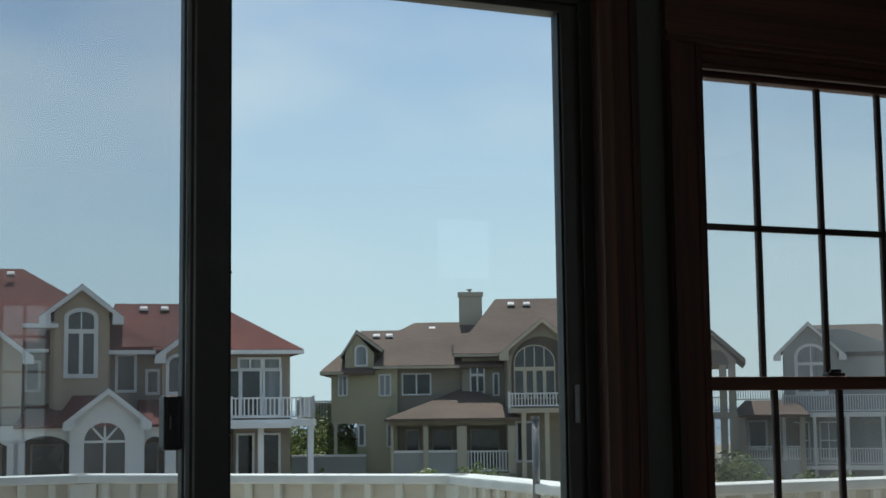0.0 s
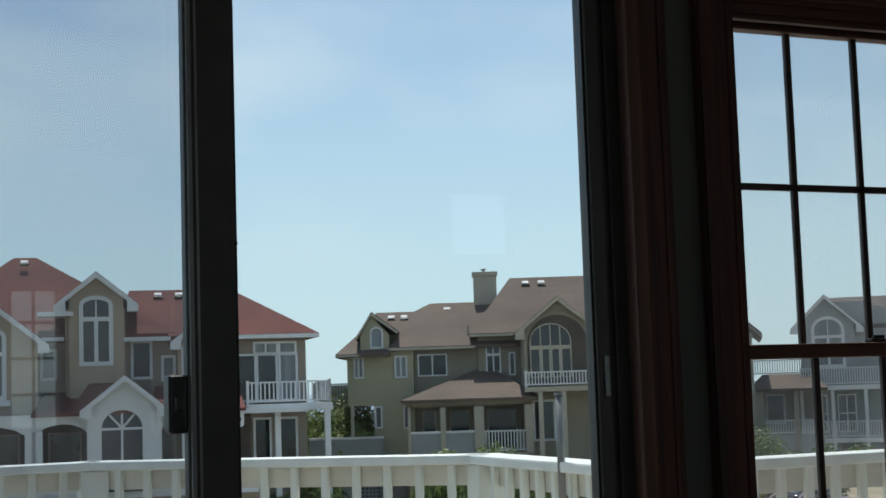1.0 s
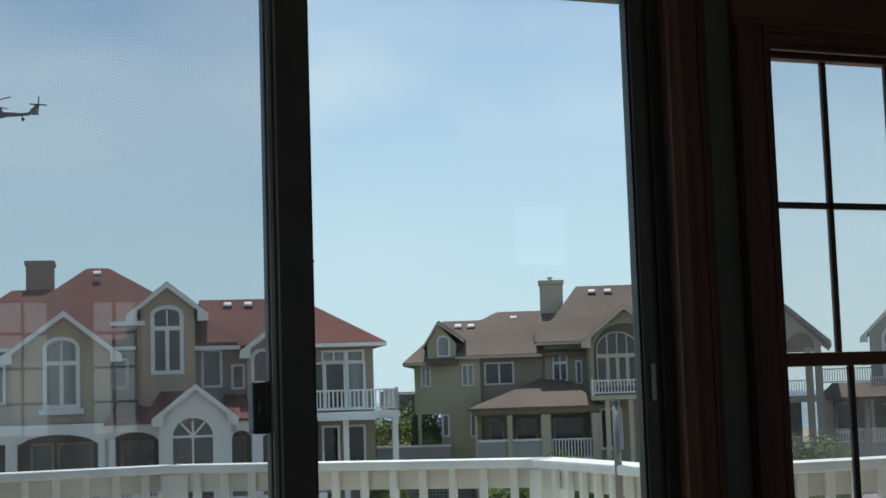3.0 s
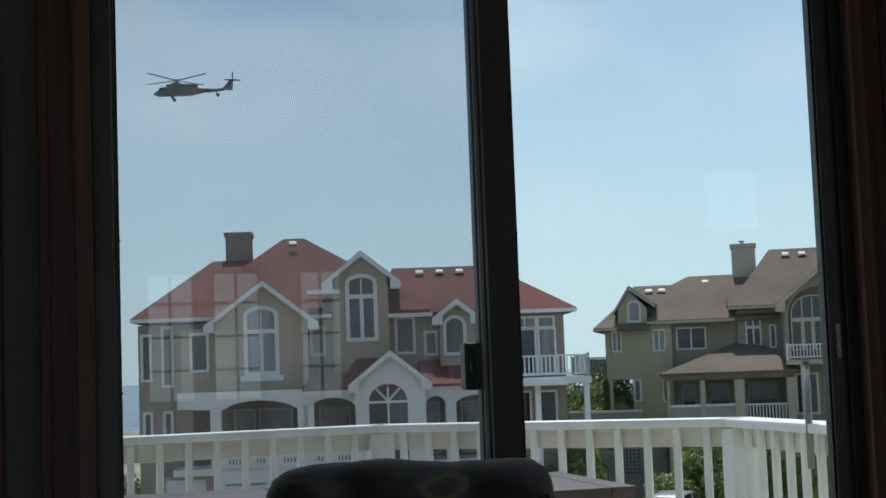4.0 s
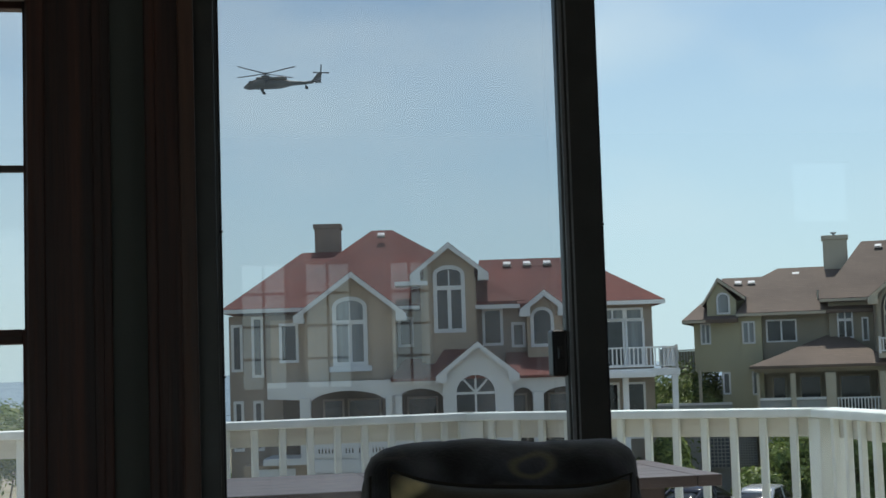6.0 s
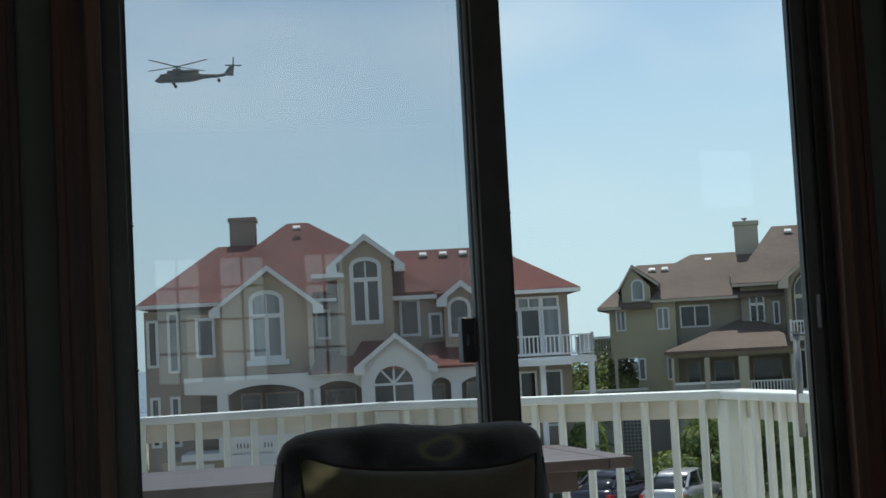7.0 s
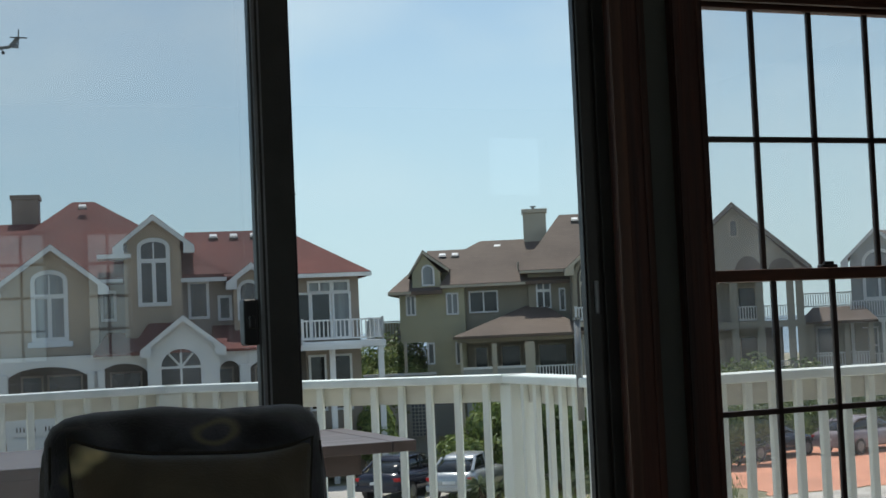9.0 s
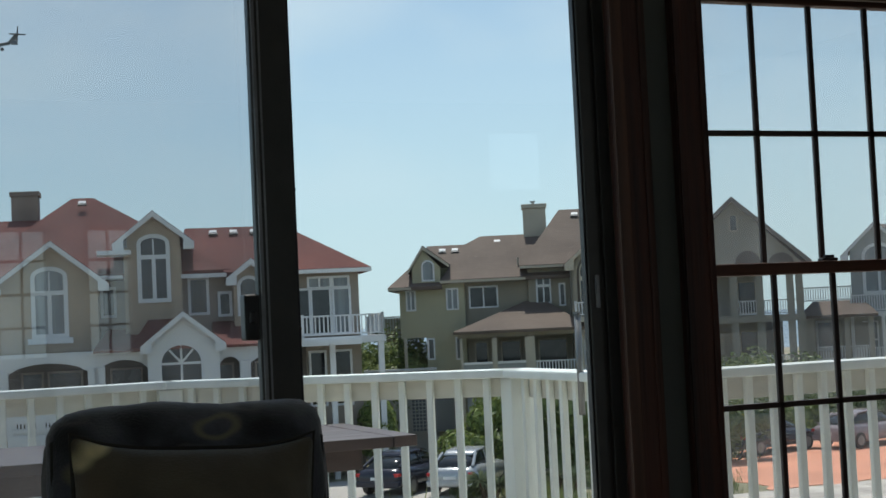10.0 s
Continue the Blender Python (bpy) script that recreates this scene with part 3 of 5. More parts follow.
def soft_block(sx, sy, sz, puff=0.0, cuts=10, wrinkle=0.004, seed=0, round_=0.03, scale=9.0):
    """A stuffed block with rounded edges, bulging faces and small creases."""
    bm = box(-sx / 2, sx / 2, -sy / 2, sy / 2, -sz / 2, sz / 2, bevel=round_, seg=4)
    bmesh.ops.subdivide_edges(bm, edges=[e for e in bm.edges if e.calc_length() > max(sx, sz) / cuts], cuts=cuts, use_grid_fill=True)
    bm.normal_update()
    for v in bm.verts:
        u, w = 2 * v.co.x / sx, 2 * v.co.z / sz
        v.co.y += math.copysign(puff, v.co.y) * max(0, 1 - u * u) * max(0, 1 - w * w)
        v.co += v.normal * wrinkle * noise.noise(v.co * scale + Vector((seed, 0, 0)))
    return bm


def motif(mat, colour, centres, ring, width, strength, tall=1.7):
    """Soft rings of one colour at the given places of the cloth (x, z of the object, radius)."""
    n, l = mat.node_tree.nodes, mat.node_tree.links
    b = n["Principled BSDF"]
    for cx, cz, r in centres:
        source = b.inputs["Base Color"].links[0].from_socket
        tc, wob, sep = n.new("ShaderNodeTexCoord"), n.new("ShaderNodeTexNoise"), n.new("ShaderNodeVectorMath")
        wob.inputs["Scale"].default_value = 9.0
        sep.operation = "MULTIPLY_ADD"
        l.new(tc.outputs["Object"], wob.inputs["Vector"])
        l.new(wob.outputs["Color"], sep.inputs[0])
        sep.inputs[1].default_value = (0.05, 0.0, 0.05)
        l.new(tc.outputs["Object"], sep.inputs[2])
        flat, dist = n.new("ShaderNodeVectorMath"), n.new("ShaderNodeVectorMath")
        flat.operation = "MULTIPLY"
        flat.inputs[1].default_value = (1, 0, tall)
        l.new(sep.outputs["Vector"], flat.inputs[0])
        dist.operation = "DISTANCE"
        l.new(flat.outputs["Vector"], dist.inputs[0])
        dist.inputs[1].default_value = (cx + 0.025, 0, (cz + 0.025) * tall)
        gap, fade, mix = n.new("ShaderNodeMath"), n.new("ShaderNodeMapRange"), n.new("ShaderNodeMix")
        gap.operation = "SUBTRACT"
        l.new(dist.outputs["Value"], gap.inputs[0])
        gap.inputs[1].default_value = r * ring
        dev = n.new("ShaderNodeMath")
        dev.operation = "ABSOLUTE"
        l.new(gap.outputs["Value"], dev.inputs[0])
        fade.interpolation_type = "SMOOTHSTEP"
        for key, value in (("From Min", 0.0), ("From Max", width), ("To Min", strength), ("To Max", 0.0)):
            fade.inputs[key].default_value = value
        l.new(dev.outputs["Value"], fade.inputs["Value"])
        mix.data_type = "RGBA"
        l.new(fade.outputs["Result"], mix.inputs["Factor"])
        l.new(source, mix.inputs["A"])
        mix.inputs["B"].default_value = (*colour, 1)
        l.new(mix.outputs["Result"], b.inputs["Base Color"])


motif(FABRIC, (0.17, 0.15, 0.095), [(0.045, 0.979, 0.034), (-0.15, 0.90, 0.05), (-0.02, 0.80, 0.045), (0.16, 0.84, 0.04)], 1.0, 0.014, 0.95)
motif(FABRIC, (0.004, 0.004, 0.005), [(-0.09, 1.0, 0.0), (0.13, 0.97, 0.0), (-0.19, 0.96, 0.0)], 1.0, 0.055, 0.85, 1.3)
motif(FABRIC, (0.12, 0.11, 0.10), [(0.095, 1.015, 0.022), (-0.19, 1.0, 0.02), (0.0, 0.93, 0.03)], 1.0, 0.012, 0.5)
# blue-grey spots along the top of the backrest
motif(FABRIC, (0.11, 0.115, 0.12), [(-0.05, 1.02, 0.0), (0.18, 1.01, 0.0), (-0.14, 0.985, 0.0)], 1.0, 0.04, 0.6, 1.6)
# cream spots near the upper left corner of the cushion, brown below
motif(OLIVE_CLOTH, (0.80, 0.68, 0.36), [(-0.150, 0.214, 0.0), (-0.164, 0.208, 0.0), (-0.174, 0.194, 0.0)], 1.0, 0.024, 1.0, 1.3)
motif(OLIVE_CLOTH, (0.17, 0.12, 0.07), [(-0.165, 0.14, 0.0)], 1.0, 0.05, 0.7, 0.6)


def upholstered_chair():
    c = thing("chair", pose(0.452, 2.185, 0.006, 0, 2.2, -4), "dark floral upholstered chair with a high back", "chair")
    bm = soft_block(0.452, 0.12, 0.62, 0.012, 12, 0.0045, 2, 0.055, 13)
    for v in bm.verts:                                   # the head rolls backwards
        h = (v.co.z + 0.31) / 0.62
        v.co.y += 0.10 * h + 0.03 * h * h
        v.co.x *= 1 + 0.03 * h
        if v.co.z > 0.2:
            v.co.z += 0.0025 * noise.noise(Vector((v.co.x * 9, 4, v.co.y * 6))) - 0.020 * max(0.0, -v.co.x / 0.226) ** 3 - 0.003 * math.exp(-((v.co.x - 0.07) / 0.02) ** 2) * (v.co.z - 0.2) / 0.1
    bm.transform(Matrix.Translation((0, 0.02, 0.709)))
    back = part("backrest", bm, FABRIC, c, smooth=True)
    for s in (-1, 1):
        pts = [(s * (0.214 + 0.007 * k / 7), 0.02 - 0.048 + 0.13 * (k / 7) ** 1.15, 0.43 + 0.53 * k / 7) for k in range(8)]
        part("piping", tube(pts, 0.006, 6), PIPING, back, smooth=True)
        side = bmesh.new()                               # the lighter rounded side panel
        rows = []
        for k in range(15):
            h = k / 14 * 0.95
            half = 0.042 * math.sqrt(max(0.02, 1 - max(0.0, (h - 0.8) / 0.15) ** 2))
            rows.append([side.verts.new((s * (0.206 + 0.007 * h + 0.027 * (1 - (j / 4) ** 2) * half / 0.042 + 0.0015 * noise.noise(Vector((h * 9, j, s)))), 0.02 + 0.10 * h + 0.03 * h * h + half * j / 4, 0.399 + 0.62 * h)) for j in range(-4, 5)])
        for ra, rb in zip(rows, rows[1:]):
            for j in range(8):
                side.faces.new((ra[j], ra[j + 1], rb[j + 1], rb[j])[::s])
        part("side_panel", side, SIDE_CLOTH, back, "grey side panel", smooth=True)
    bm = soft_block(0.50, 0.13, 0.50, 0.02, 8, 0.006, 5, 0.04)
    bm.transform(Matrix.Translation((0, -0.22, 0.43)) @ Matrix.Rotation(radians(90), 4, "X"))
    part("seat", bm, FABRIC, c, smooth=True)
    part("seat_frame", box(-0.23, 0.23, -0.45, 0.03, 0.29, 0.366, bevel=0.008), MAHOGANY_FLAT, c)
    for x in (-0.205, 0.205):
        for y in (-0.42, 0.0):
            part("leg", tube([(x, y, 0.30), (x, y, 0.14), (x * 1.03, y + (0.02 if y > -0.1 else -0.01), 0.0)], 0.02, 8, radii=[0.024, 0.02, 0.014]), MAHOGANY, c, smooth=True)


upholstered_chair()


def cushion():
    bm = soft_block(0.375, 0.13, 0.47, 0.0, 14, 0.004, 9, 0.02, 14)
    for v in bm.verts:                                   # a knife-edge pillow: thin seams, pointed corners, full middle
        u, w = v.co.x / 0.1875, v.co.z / 0.235
        full = max(0.0, (1 - u * u) * (1 - w * w)) ** 0.5
        v.co.y = math.copysign(0.005 + (0.125 if v.co.y < 0 else 0.05) * full, v.co.y)
        v.co.x *= 1 - 0.06 * (1 - w * w)
        v.co.z *= 1 - 0.10 * max(0.0, 1 - abs(u) ** 3.5)
        fold = 0.004 * math.sin(38 * u + 3 * noise.noise(Vector((u * 2, 1, 0)))) * max(0.0, abs(w) - 0.55) / 0.45 * full
        v.co.y += 0.005 * noise.noise(v.co * 16) + fold
    c = thing("cushion", pose(0.453, 2.07, 0.752, -12, 3.2, -4), "olive brown cushion with a cream corner leaning on the chair back", "cushion")
    part("cover", bm, OLIVE_CLOTH, c, smooth=True)
    edge = []
    for i in range(65):
        a = 2 * math.pi * i / 64
        k = 1 / max(abs(math.cos(a)), abs(math.sin(a)))
        u, w = math.cos(a) * k, math.sin(a) * k
        edge.append((0.190 * u * (1 - 0.06 * (1 - w * w)), 0, 0.240 * w * (1 - 0.10 * max(0.0, 1 - abs(u) ** 3.5))))
    part("piping", tube(edge, 0.003, 6), PIPING, c, smooth=True)


cushion()

# ---------------------------------------------------------------- the deck, its railing and table

DECK_Z = -0.03
RAIL = [(-4.6, 6.9), (1.47, 7.5), (2.91, 6.29), (2.87, 5.0), (7.6, 4.97)]


def deck():
    ground = tagged(part("deck", box(-4.6, 8.0, WY1, 7.9, DECK_Z - 0.34, DECK_Z - 0.03), DECKWOOD), "weathered timber deck outside the door", "deck", kind="structure")
    mesh = None
    for i in range(31):
        y0 = WY1 + 0.004 + i * 0.141
        if mesh is None:
            b = part("deck_board", box(-4.6, 8.0, 0, 0.135, DECK_Z - 0.03, DECK_Z), DECKWOOD, ground)
            mesh = b.data
        else:
            b = new("deck_board", mesh)
            b.parent = ground
        b.location.y = y0


deck()


def deck_railing():
    r = thing("deck_railing", pose(0, 0, DECK_Z), "white painted wooden deck railing", "railing")
    top = 0.935
    baluster = None
    for k, (a, b) in enumerate(zip(RAIL, RAIL[1:])):
        a, b = Vector((*a, 0)), Vector((*b, 0))
        d = b - a
        n = d.length
        m = Matrix.Translation(a) @ Matrix.Rotation(math.atan2(d.y, d.x), 4, "Z")
        run = new("rail_run")
        run.parent = r
        run.matrix_local = m
        part("cap_rail", box(-0.03, n + 0.03, -0.085, 0.075, top - 0.04, top, bevel=0.008), WHITE_RAIL, run)
        part("sub_rail", box(0.0, n, 0.0, 0.038, top - 0.132, top - 0.042, bevel=0.004), SHADED_RAIL, run)
        part("bottom_rail", box(0.0, n, 0.0, 0.038, 0.07, 0.16, bevel=0.004), WHITE_RAIL, run)
        count = round(n / (0.12 if k == 3 else 0.141))
        for i in range(1, count):
            if baluster is None:
                o = part("baluster", box(-0.017, 0.017, -0.031, -0.001, 0.05, top - 0.042, bevel=0.004, seg=1), WHITE_RAIL, run)
                baluster = o.data
            else:
                o = new("baluster", baluster)
                o.parent = run
            o.location.x = n * i / count
    for x, y in RAIL[1:4]:
        part("post", box(x - 0.062, x + 0.062, y - 0.07, y + 0.055, 0, top - 0.042, bevel=0.008), WHITE_RAIL, r)
    p = thing("pole", pose(2.809, 5.407, 0.695), "short grey steel pole clamped to the railing", "pole")
    part("shaft", tube([(0, 0, 0.03), (0, 0, 0.455)], 0.0145, 12), STEEL, p, smooth=True)
    part("cap", tube([(0, 0, 0.455), (0, 0, 0.466)], 0.018, 12), STEEL, p)


deck_railing()


def patio_table():
    t = thing("patio_table", pose(0, 0, DECK_Z, 0, 0, 0), "long brown painted plank table on the deck", "table")
    x0, x1, y0, y1, z = -0.30, 2.049, 5.372, 6.33, 0.73
    part("edge_board", box(x0, x0 + 0.10, y0, y1, z - 0.045, z, bevel=0.005), TABLEWOOD, t)
    part("edge_board", box(x1 - 0.10, x1, y0, y1, z - 0.045, z, bevel=0.005), TABLEWOOD, t)
    xa, xb = x0 + 0.103, x1 - 0.103
    n = 6
    w = (y1 - y0) / n
    for i in range(n):
        for a, b in ((xa, (xa + xb) / 2 - 0.15), ((xa + xb) / 2 - 0.146, xb)):
            part("plank", box(a, b, y0 + i * w + 0.002, y0 + (i + 1) * w - 0.002, z - 0.045, z - 0.001, bevel=0.004), TABLEWOOD, t)
    for y in (y0 + 0.08, y1 - 0.10):
        part("apron", box(x0 + 0.2, x1 - 0.22, y, y + 0.025, z - 0.13, z - 0.046, bevel=0.003), TABLEWOOD, t)
    for x in (x0 + 0.2, x1 - 0.225):
        part("apron", box(x, x + 0.025, y0 + 0.105, y1 - 0.1, z - 0.13, z - 0.046, bevel=0.003), TABLEWOOD, t)
    for x in (x0 + 0.45, x1 - 0.95):
        for y in (y0 + 0.106, y1 - 0.2):
            part("leg", box(x + 0.08, x + 0.16, y, y + 0.08, 0, z - 0.046, bevel=0.006), TABLEWOOD, t)


patio_table()

# ---------------------------------------------------------------- the red-roofed house


def chimney(parent, x0, x1, y0, y1, z0, z1, mat):
    c = part("chimney", box(x0, x1, y0, y1, z0, z1 - 0.2, bevel=0.02), mat, parent)
    part("chimney_cap", box(x0 - 0.06, x1 + 0.06, y0 - 0.06, y1 + 0.06, z1 - 0.2, z1, bevel=0.02), mat, c)
    return c


def roof_vents(roof, places):
    for x, y, z in places:
        bm = box(-0.15, 0.15, -0.10, 0.10, 0.0, 0.09, bevel=0.015)
        bm.transform(Matrix.Translation((x, y - 0.1, z - 0.03)) @ Matrix.Rotation(radians(30), 4, "X"))
        vent = part("skylight", bm, WHITE_TRIM, roof, "small white roof vent")
        # dark strip before the vent, modelled in place of its shadow
        bm = box(-0.19, 0.19, -0.19, -0.10, -0.03, 0.05, bevel=0.01)
        bm.transform(Matrix.Translation((x, y - 0.1, z - 0.03)) @ Matrix.Rotation(radians(30), 4, "X"))
        part("vent_shadow", bm, ROTOR, vent, "dark strip drawn as vent shadow")


def gable_front(parent, xl, xr, apex_x, eave, apex, y, back, wall, z0, wx0, wx1, roof_mat, overhang=0.45, thick=0.17, trim=WHITE_TRIM):
    """A gabled bay: wall with a pointed head, white verge boards and its own roof."""
    slope = (apex - eave) / (apex_x - xl)
    bay = new("gable")
    bay.parent = parent
    top = lambda x: apex - 0.12 - abs(x - apex_x) * (apex - eave) / ((apex_x - xl) if x < apex_x else (xr - apex_x))
    part("wall", slab([(wx0, z0), (wx1, z0), (wx1, top(wx1)), (apex_x, top(apex_x)), (wx0, top(wx0))], y, back), wall, bay)
    part("roof", gable_roof(xl, xr, apex_x, eave, eave, apex, y - overhang + 0.03, back, 0.1), roof_mat, bay)
    part("verge_board", slab([(xl, eave - 0.02), (apex_x, apex - 0.02), (xr, eave - 0.02), (xr, eave - 0.3), (xr - 0.42, eave - 0.3), (xr - 0.42, eave + 0.42 * slope - thick - 0.06), (apex_x, apex - thick - 0.08),
                              (xl + 0.42, eave + 0.42 * slope - thick - 0.06), (xl + 0.42, eave - 0.3), (xl, eave - 0.3)], y - overhang, y - overhang + 0.06), trim, bay)
    for s, x in ((1, xl), (-1, xr)):
        part("eave_return", box(min(x, x + s * 0.42), max(x, x + s * 0.42), y - overhang + 0.06, y + 0.02, eave - 0.3, eave - 0.12), trim, bay)
    return bay


def red_house():
    h = thing("house", pose(10.026, 55.108, 0.027, 0, 0, -10.5) @ Matrix.Scale(0.965, 4), "large tan beach house with red shingle roofs and white trim", "house")
    G = -4.95
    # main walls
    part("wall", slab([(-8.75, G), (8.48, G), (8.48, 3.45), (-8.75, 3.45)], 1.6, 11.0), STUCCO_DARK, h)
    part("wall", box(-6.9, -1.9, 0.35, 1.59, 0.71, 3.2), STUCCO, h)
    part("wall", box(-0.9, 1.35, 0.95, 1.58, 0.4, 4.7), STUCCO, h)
    # roofs
    left = part("roof", hip_roof(-8.95, 3.0, 1.0, 11.6, 3.72, 6.3, -6.1, -2.0, 5.8), RED_ROOF, h)
    main = part("roof", hip_roof(-7.4, 3.3, 1.2, 11.2, 3.74, 7.2, -3.05, -2.15, 6.0), RED_ROOF, h)
    right = part("roof", hip_roof(1.0, 8.95, 1.0, 9.6, 3.60, 5.66, 1.6, 5.75, 4.6), RED_ROOF, h)
    for x0, x1, z in ((-8.95, -5.6, 3.56), (1.2, 3.1, 3.44), (4.9, 8.95, 3.44)):
        part("fascia", box(x0, x1, 0.93, 0.995, z - 0.02, z + 0.14), WHITE_TRIM, h)
    roof_vents(main, [(-2.6, 5.3, 6.93)])
    roof_vents(right, [(2.75, 4.1, 5.42), (3.6, 4.1, 5.42), (4.45, 4.1, 5.42)])
    chimney(h, -5.55, -4.45, 5.9, 7.0, 4.4, 7.55, BRICK_CHIMNEY)
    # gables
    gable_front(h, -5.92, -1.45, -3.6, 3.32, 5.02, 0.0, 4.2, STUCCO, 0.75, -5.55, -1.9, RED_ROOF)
    house_window(h, -4.24, -3.18, 1.45, 3.88, 0.0, arched=0.26, cols=2, transom=3.02, pane=CURTAIN_GLASS, sill=True, trim=0.16)
    gable_front(h, -1.3, 1.85, 0.27, 4.86, 6.12, 0.7, 5.5, STUCCO, 0.9, -0.75, 1.3, RED_ROOF)
    house_window(h, -0.22, 0.74, 2.66, 5.05, 0.7, arched=0.22, cols=2, transom=4.3, trim=0.16)
    gable_front(h, 3.05, 5.0, 4.05, 3.35, 4.12, 0.85, 3.4, STUCCO, 0.9, 3.35, 4.75, RED_ROOF, thick=0.2)
    house_window(h, 3.62, 4.3, 1.95, 3.3, 0.85, arched=0.3, cols=1, trim=0.13)
    # upper windows
    for x0, x1, z0, z1, y in ((1.68, 2.3, 2.05, 3.36, 1.6), (2.85, 3.2, 1.95, 2.75, 1.6), (-6.45, -5.9, 1.6, 2.95, 0.35), (-7.72, -7.45, 1.05, 3.3, 1.6), (-8.55, -8.3, 1.3, 3.0, 1.6), (-8.5, -8.3, -1.9, -0.1, 1.6), (-7.7, -7.5, -1.9, -0.1, 1.6), (-1.75, -1.35, 2.1, 3.1, 1.6), (4.95, 5.4, 1.8, 2.9, 1.6)):
        house_window(h, x0, x1, z0, z1, y, cols=1, trim=0.11)
    part("eave_shelf", box(-1.9, -0.6, 0.2, 1.6, 4.42, 4.58), WHITE_TRIM, h)
    part("eave_shelf", box(-1.85, -0.95, 0.5, 1.6, 3.5, 3.62), WHITE_TRIM, h)
    # porch on the left, with flat arches between white columns
    porch = new("porch")
    porch.parent = h
    beam = [(-6.9, 0.72), (-6.9, 0.1)]
    for a, b in ((-5.2, -2.38), (-1.86, -0.1)):
        beam += [(a + (b - a) * i / 10, 0.0 + 0.34 * math.sin(math.pi * i / 10) ** 0.6) for i in range(11)]
    beam += [(0.0, 0.1), (0.0, 0.72)]
    part("porch_beam", slab(beam, -1.1, -0.8), WHITE_TRIM, porch)
    part("porch_ceiling", box(-6.9, 8.2, -0.79, 1.59, 0.5, 0.7), WHITE_TRIM, porch)
    part("porch_floor", box(-7.1, 6.2, -1.2, 1.59, -2.45, -2.2), WHITE_TRIM, porch)
    for x in (-5.45, -2.12, -1.9, 3.58):
        part("column", box(x - 0.21, x + 0.21, -1.15, -0.78, -2.2, 0.1, bevel=0.03), WHITE_TRIM, porch)
    beam = [(2.6, 0.62), (2.6, 0.1)]
    for a, b in ((2.62, 3.38), (3.8, 5.6)):
        beam += [(a + (b - a) * i / 8, 0.0 + 0.26 * math.sin(math.pi * i / 8) ** 0.6) for i in range(9)]
    beam += [(5.7, 0.1), (5.7, 0.62)]
    part("porch_beam", slab(beam, -1.1, -0.8), WHITE_TRIM, porch)
    part("porch_roof", hip_roof(2.4, 5.75, -1.4, 2.0, 0.72, 1.75, 2.5, 5.7, 1.9, 0.1), RED_ROOF, porch)
    part("porch_roof", hip_roof(-2.1, 0.2, -1.4, 2.0, 0.72, 1.6, -1.6, 0.1, 1.9, 0.1), RED_ROOF, porch)
    # back wall coloured dark for the shade inside the porch
    part("porch_wall", box(-6.6, 6.2, 1.5, 1.585, -2.2, 0.5), SHADE_BROWN, porch)
    for x0, x1 in ((-4.9, -4.2), (-3.9, -2.7), (-1.5, -0.4), (2.6, 3.2), (4.2, 5.6)):
        house_window(porch, x0, x1, -2.0, -0.1, 1.5, cols=1, trim=0.08, mat=STUCCO_DARK)
    # entrance portico with its fan window
    gable_front(h, -0.35, 2.85, 1.27, 0.82, 2.1, -1.6, 1.6, WHITE_TRIM, 0.825, -0.1, 2.6, RED_ROOF, overhang=0.35)
    part("roof", hip_roof(-0.75, 2.5, -1.5, 2.2, 0.76, 2.08, 0.15, 1.25, 1.2, 0.1), RED_ROOF, h)
    front = slab([(-0.1, -2.2), (2.6, -2.2), (2.6, 0.822), (-0.1, 0.822)], -1.6, -1.3, holes=[arch(0.42, 1.9, -2.2, 0.12, 0.80, 14)])
    part("portico_front", front, WHITE_TRIM, h)
    fan = new("fan_window")
    fan.parent = h
    part("pane", slab(arch(0.42, 1.9, -2.2, 0.12, 0.80, 14), -1.42, -1.4), HOUSE_GLASS, fan)
    part("transom", box(0.42, 1.9, -1.5, -1.42, 0.06, 0.15), WHITE_TRIM, fan)
    for a in (50, 90, 130):
        c, s = math.cos(radians(a)), math.sin(radians(a))
        part("muntin", tube([(1.16, -1.46, 0.12), (1.16 + 0.7 * c, -1.46, 0.12 + 0.66 * s)], 0.045, 6), WHITE_TRIM, fan)
    part("mullion", box(1.12, 1.2, -1.5, -1.42, -2.2, 0.06), WHITE_TRIM, fan)
    # glazed corner and balcony on the right
    for x0, x1, z0, z1, c in ((6.55, 7.25, 1.0, 2.75, 1), (7.45, 8.05, 1.0, 2.75, 1), (6.45, 7.28, 2.88, 3.22, 2), (7.45, 8.02, 2.88, 3.22, 1), (5.75, 6.4, 1.0, 2.75, 1)):
        house_window(h, x0, x1, z0, z1, 1.6, cols=c, trim=0.09, pane=CURTAIN_GLASS if z0 > 2 or x0 > 7 else HOUSE_GLASS)
    balcony = new("balcony")
    balcony.parent = h
    part("balcony_floor", box(5.9, 9.25, -0.2, 1.59, 0.55, 0.82, bevel=0.02), WHITE_TRIM, balcony)
    balustrade(balcony, (5.95, -0.1), (9.15, -0.1), 0.82, 1.68)
    balustrade(balcony, (9.15, -0.1), (9.15, 3.4), 0.82, 1.68)
    part("balcony_floor", box(8.15, 9.25, 1.6, 3.6, 0.55, 0.82, bevel=0.02), WHITE_TRIM, balcony)
    for x in (7.1, 9.05):
        part("column", box(x - 0.11, x + 0.11, -0.15, 0.07, G, 0.55), WHITE_TRIM, balcony)
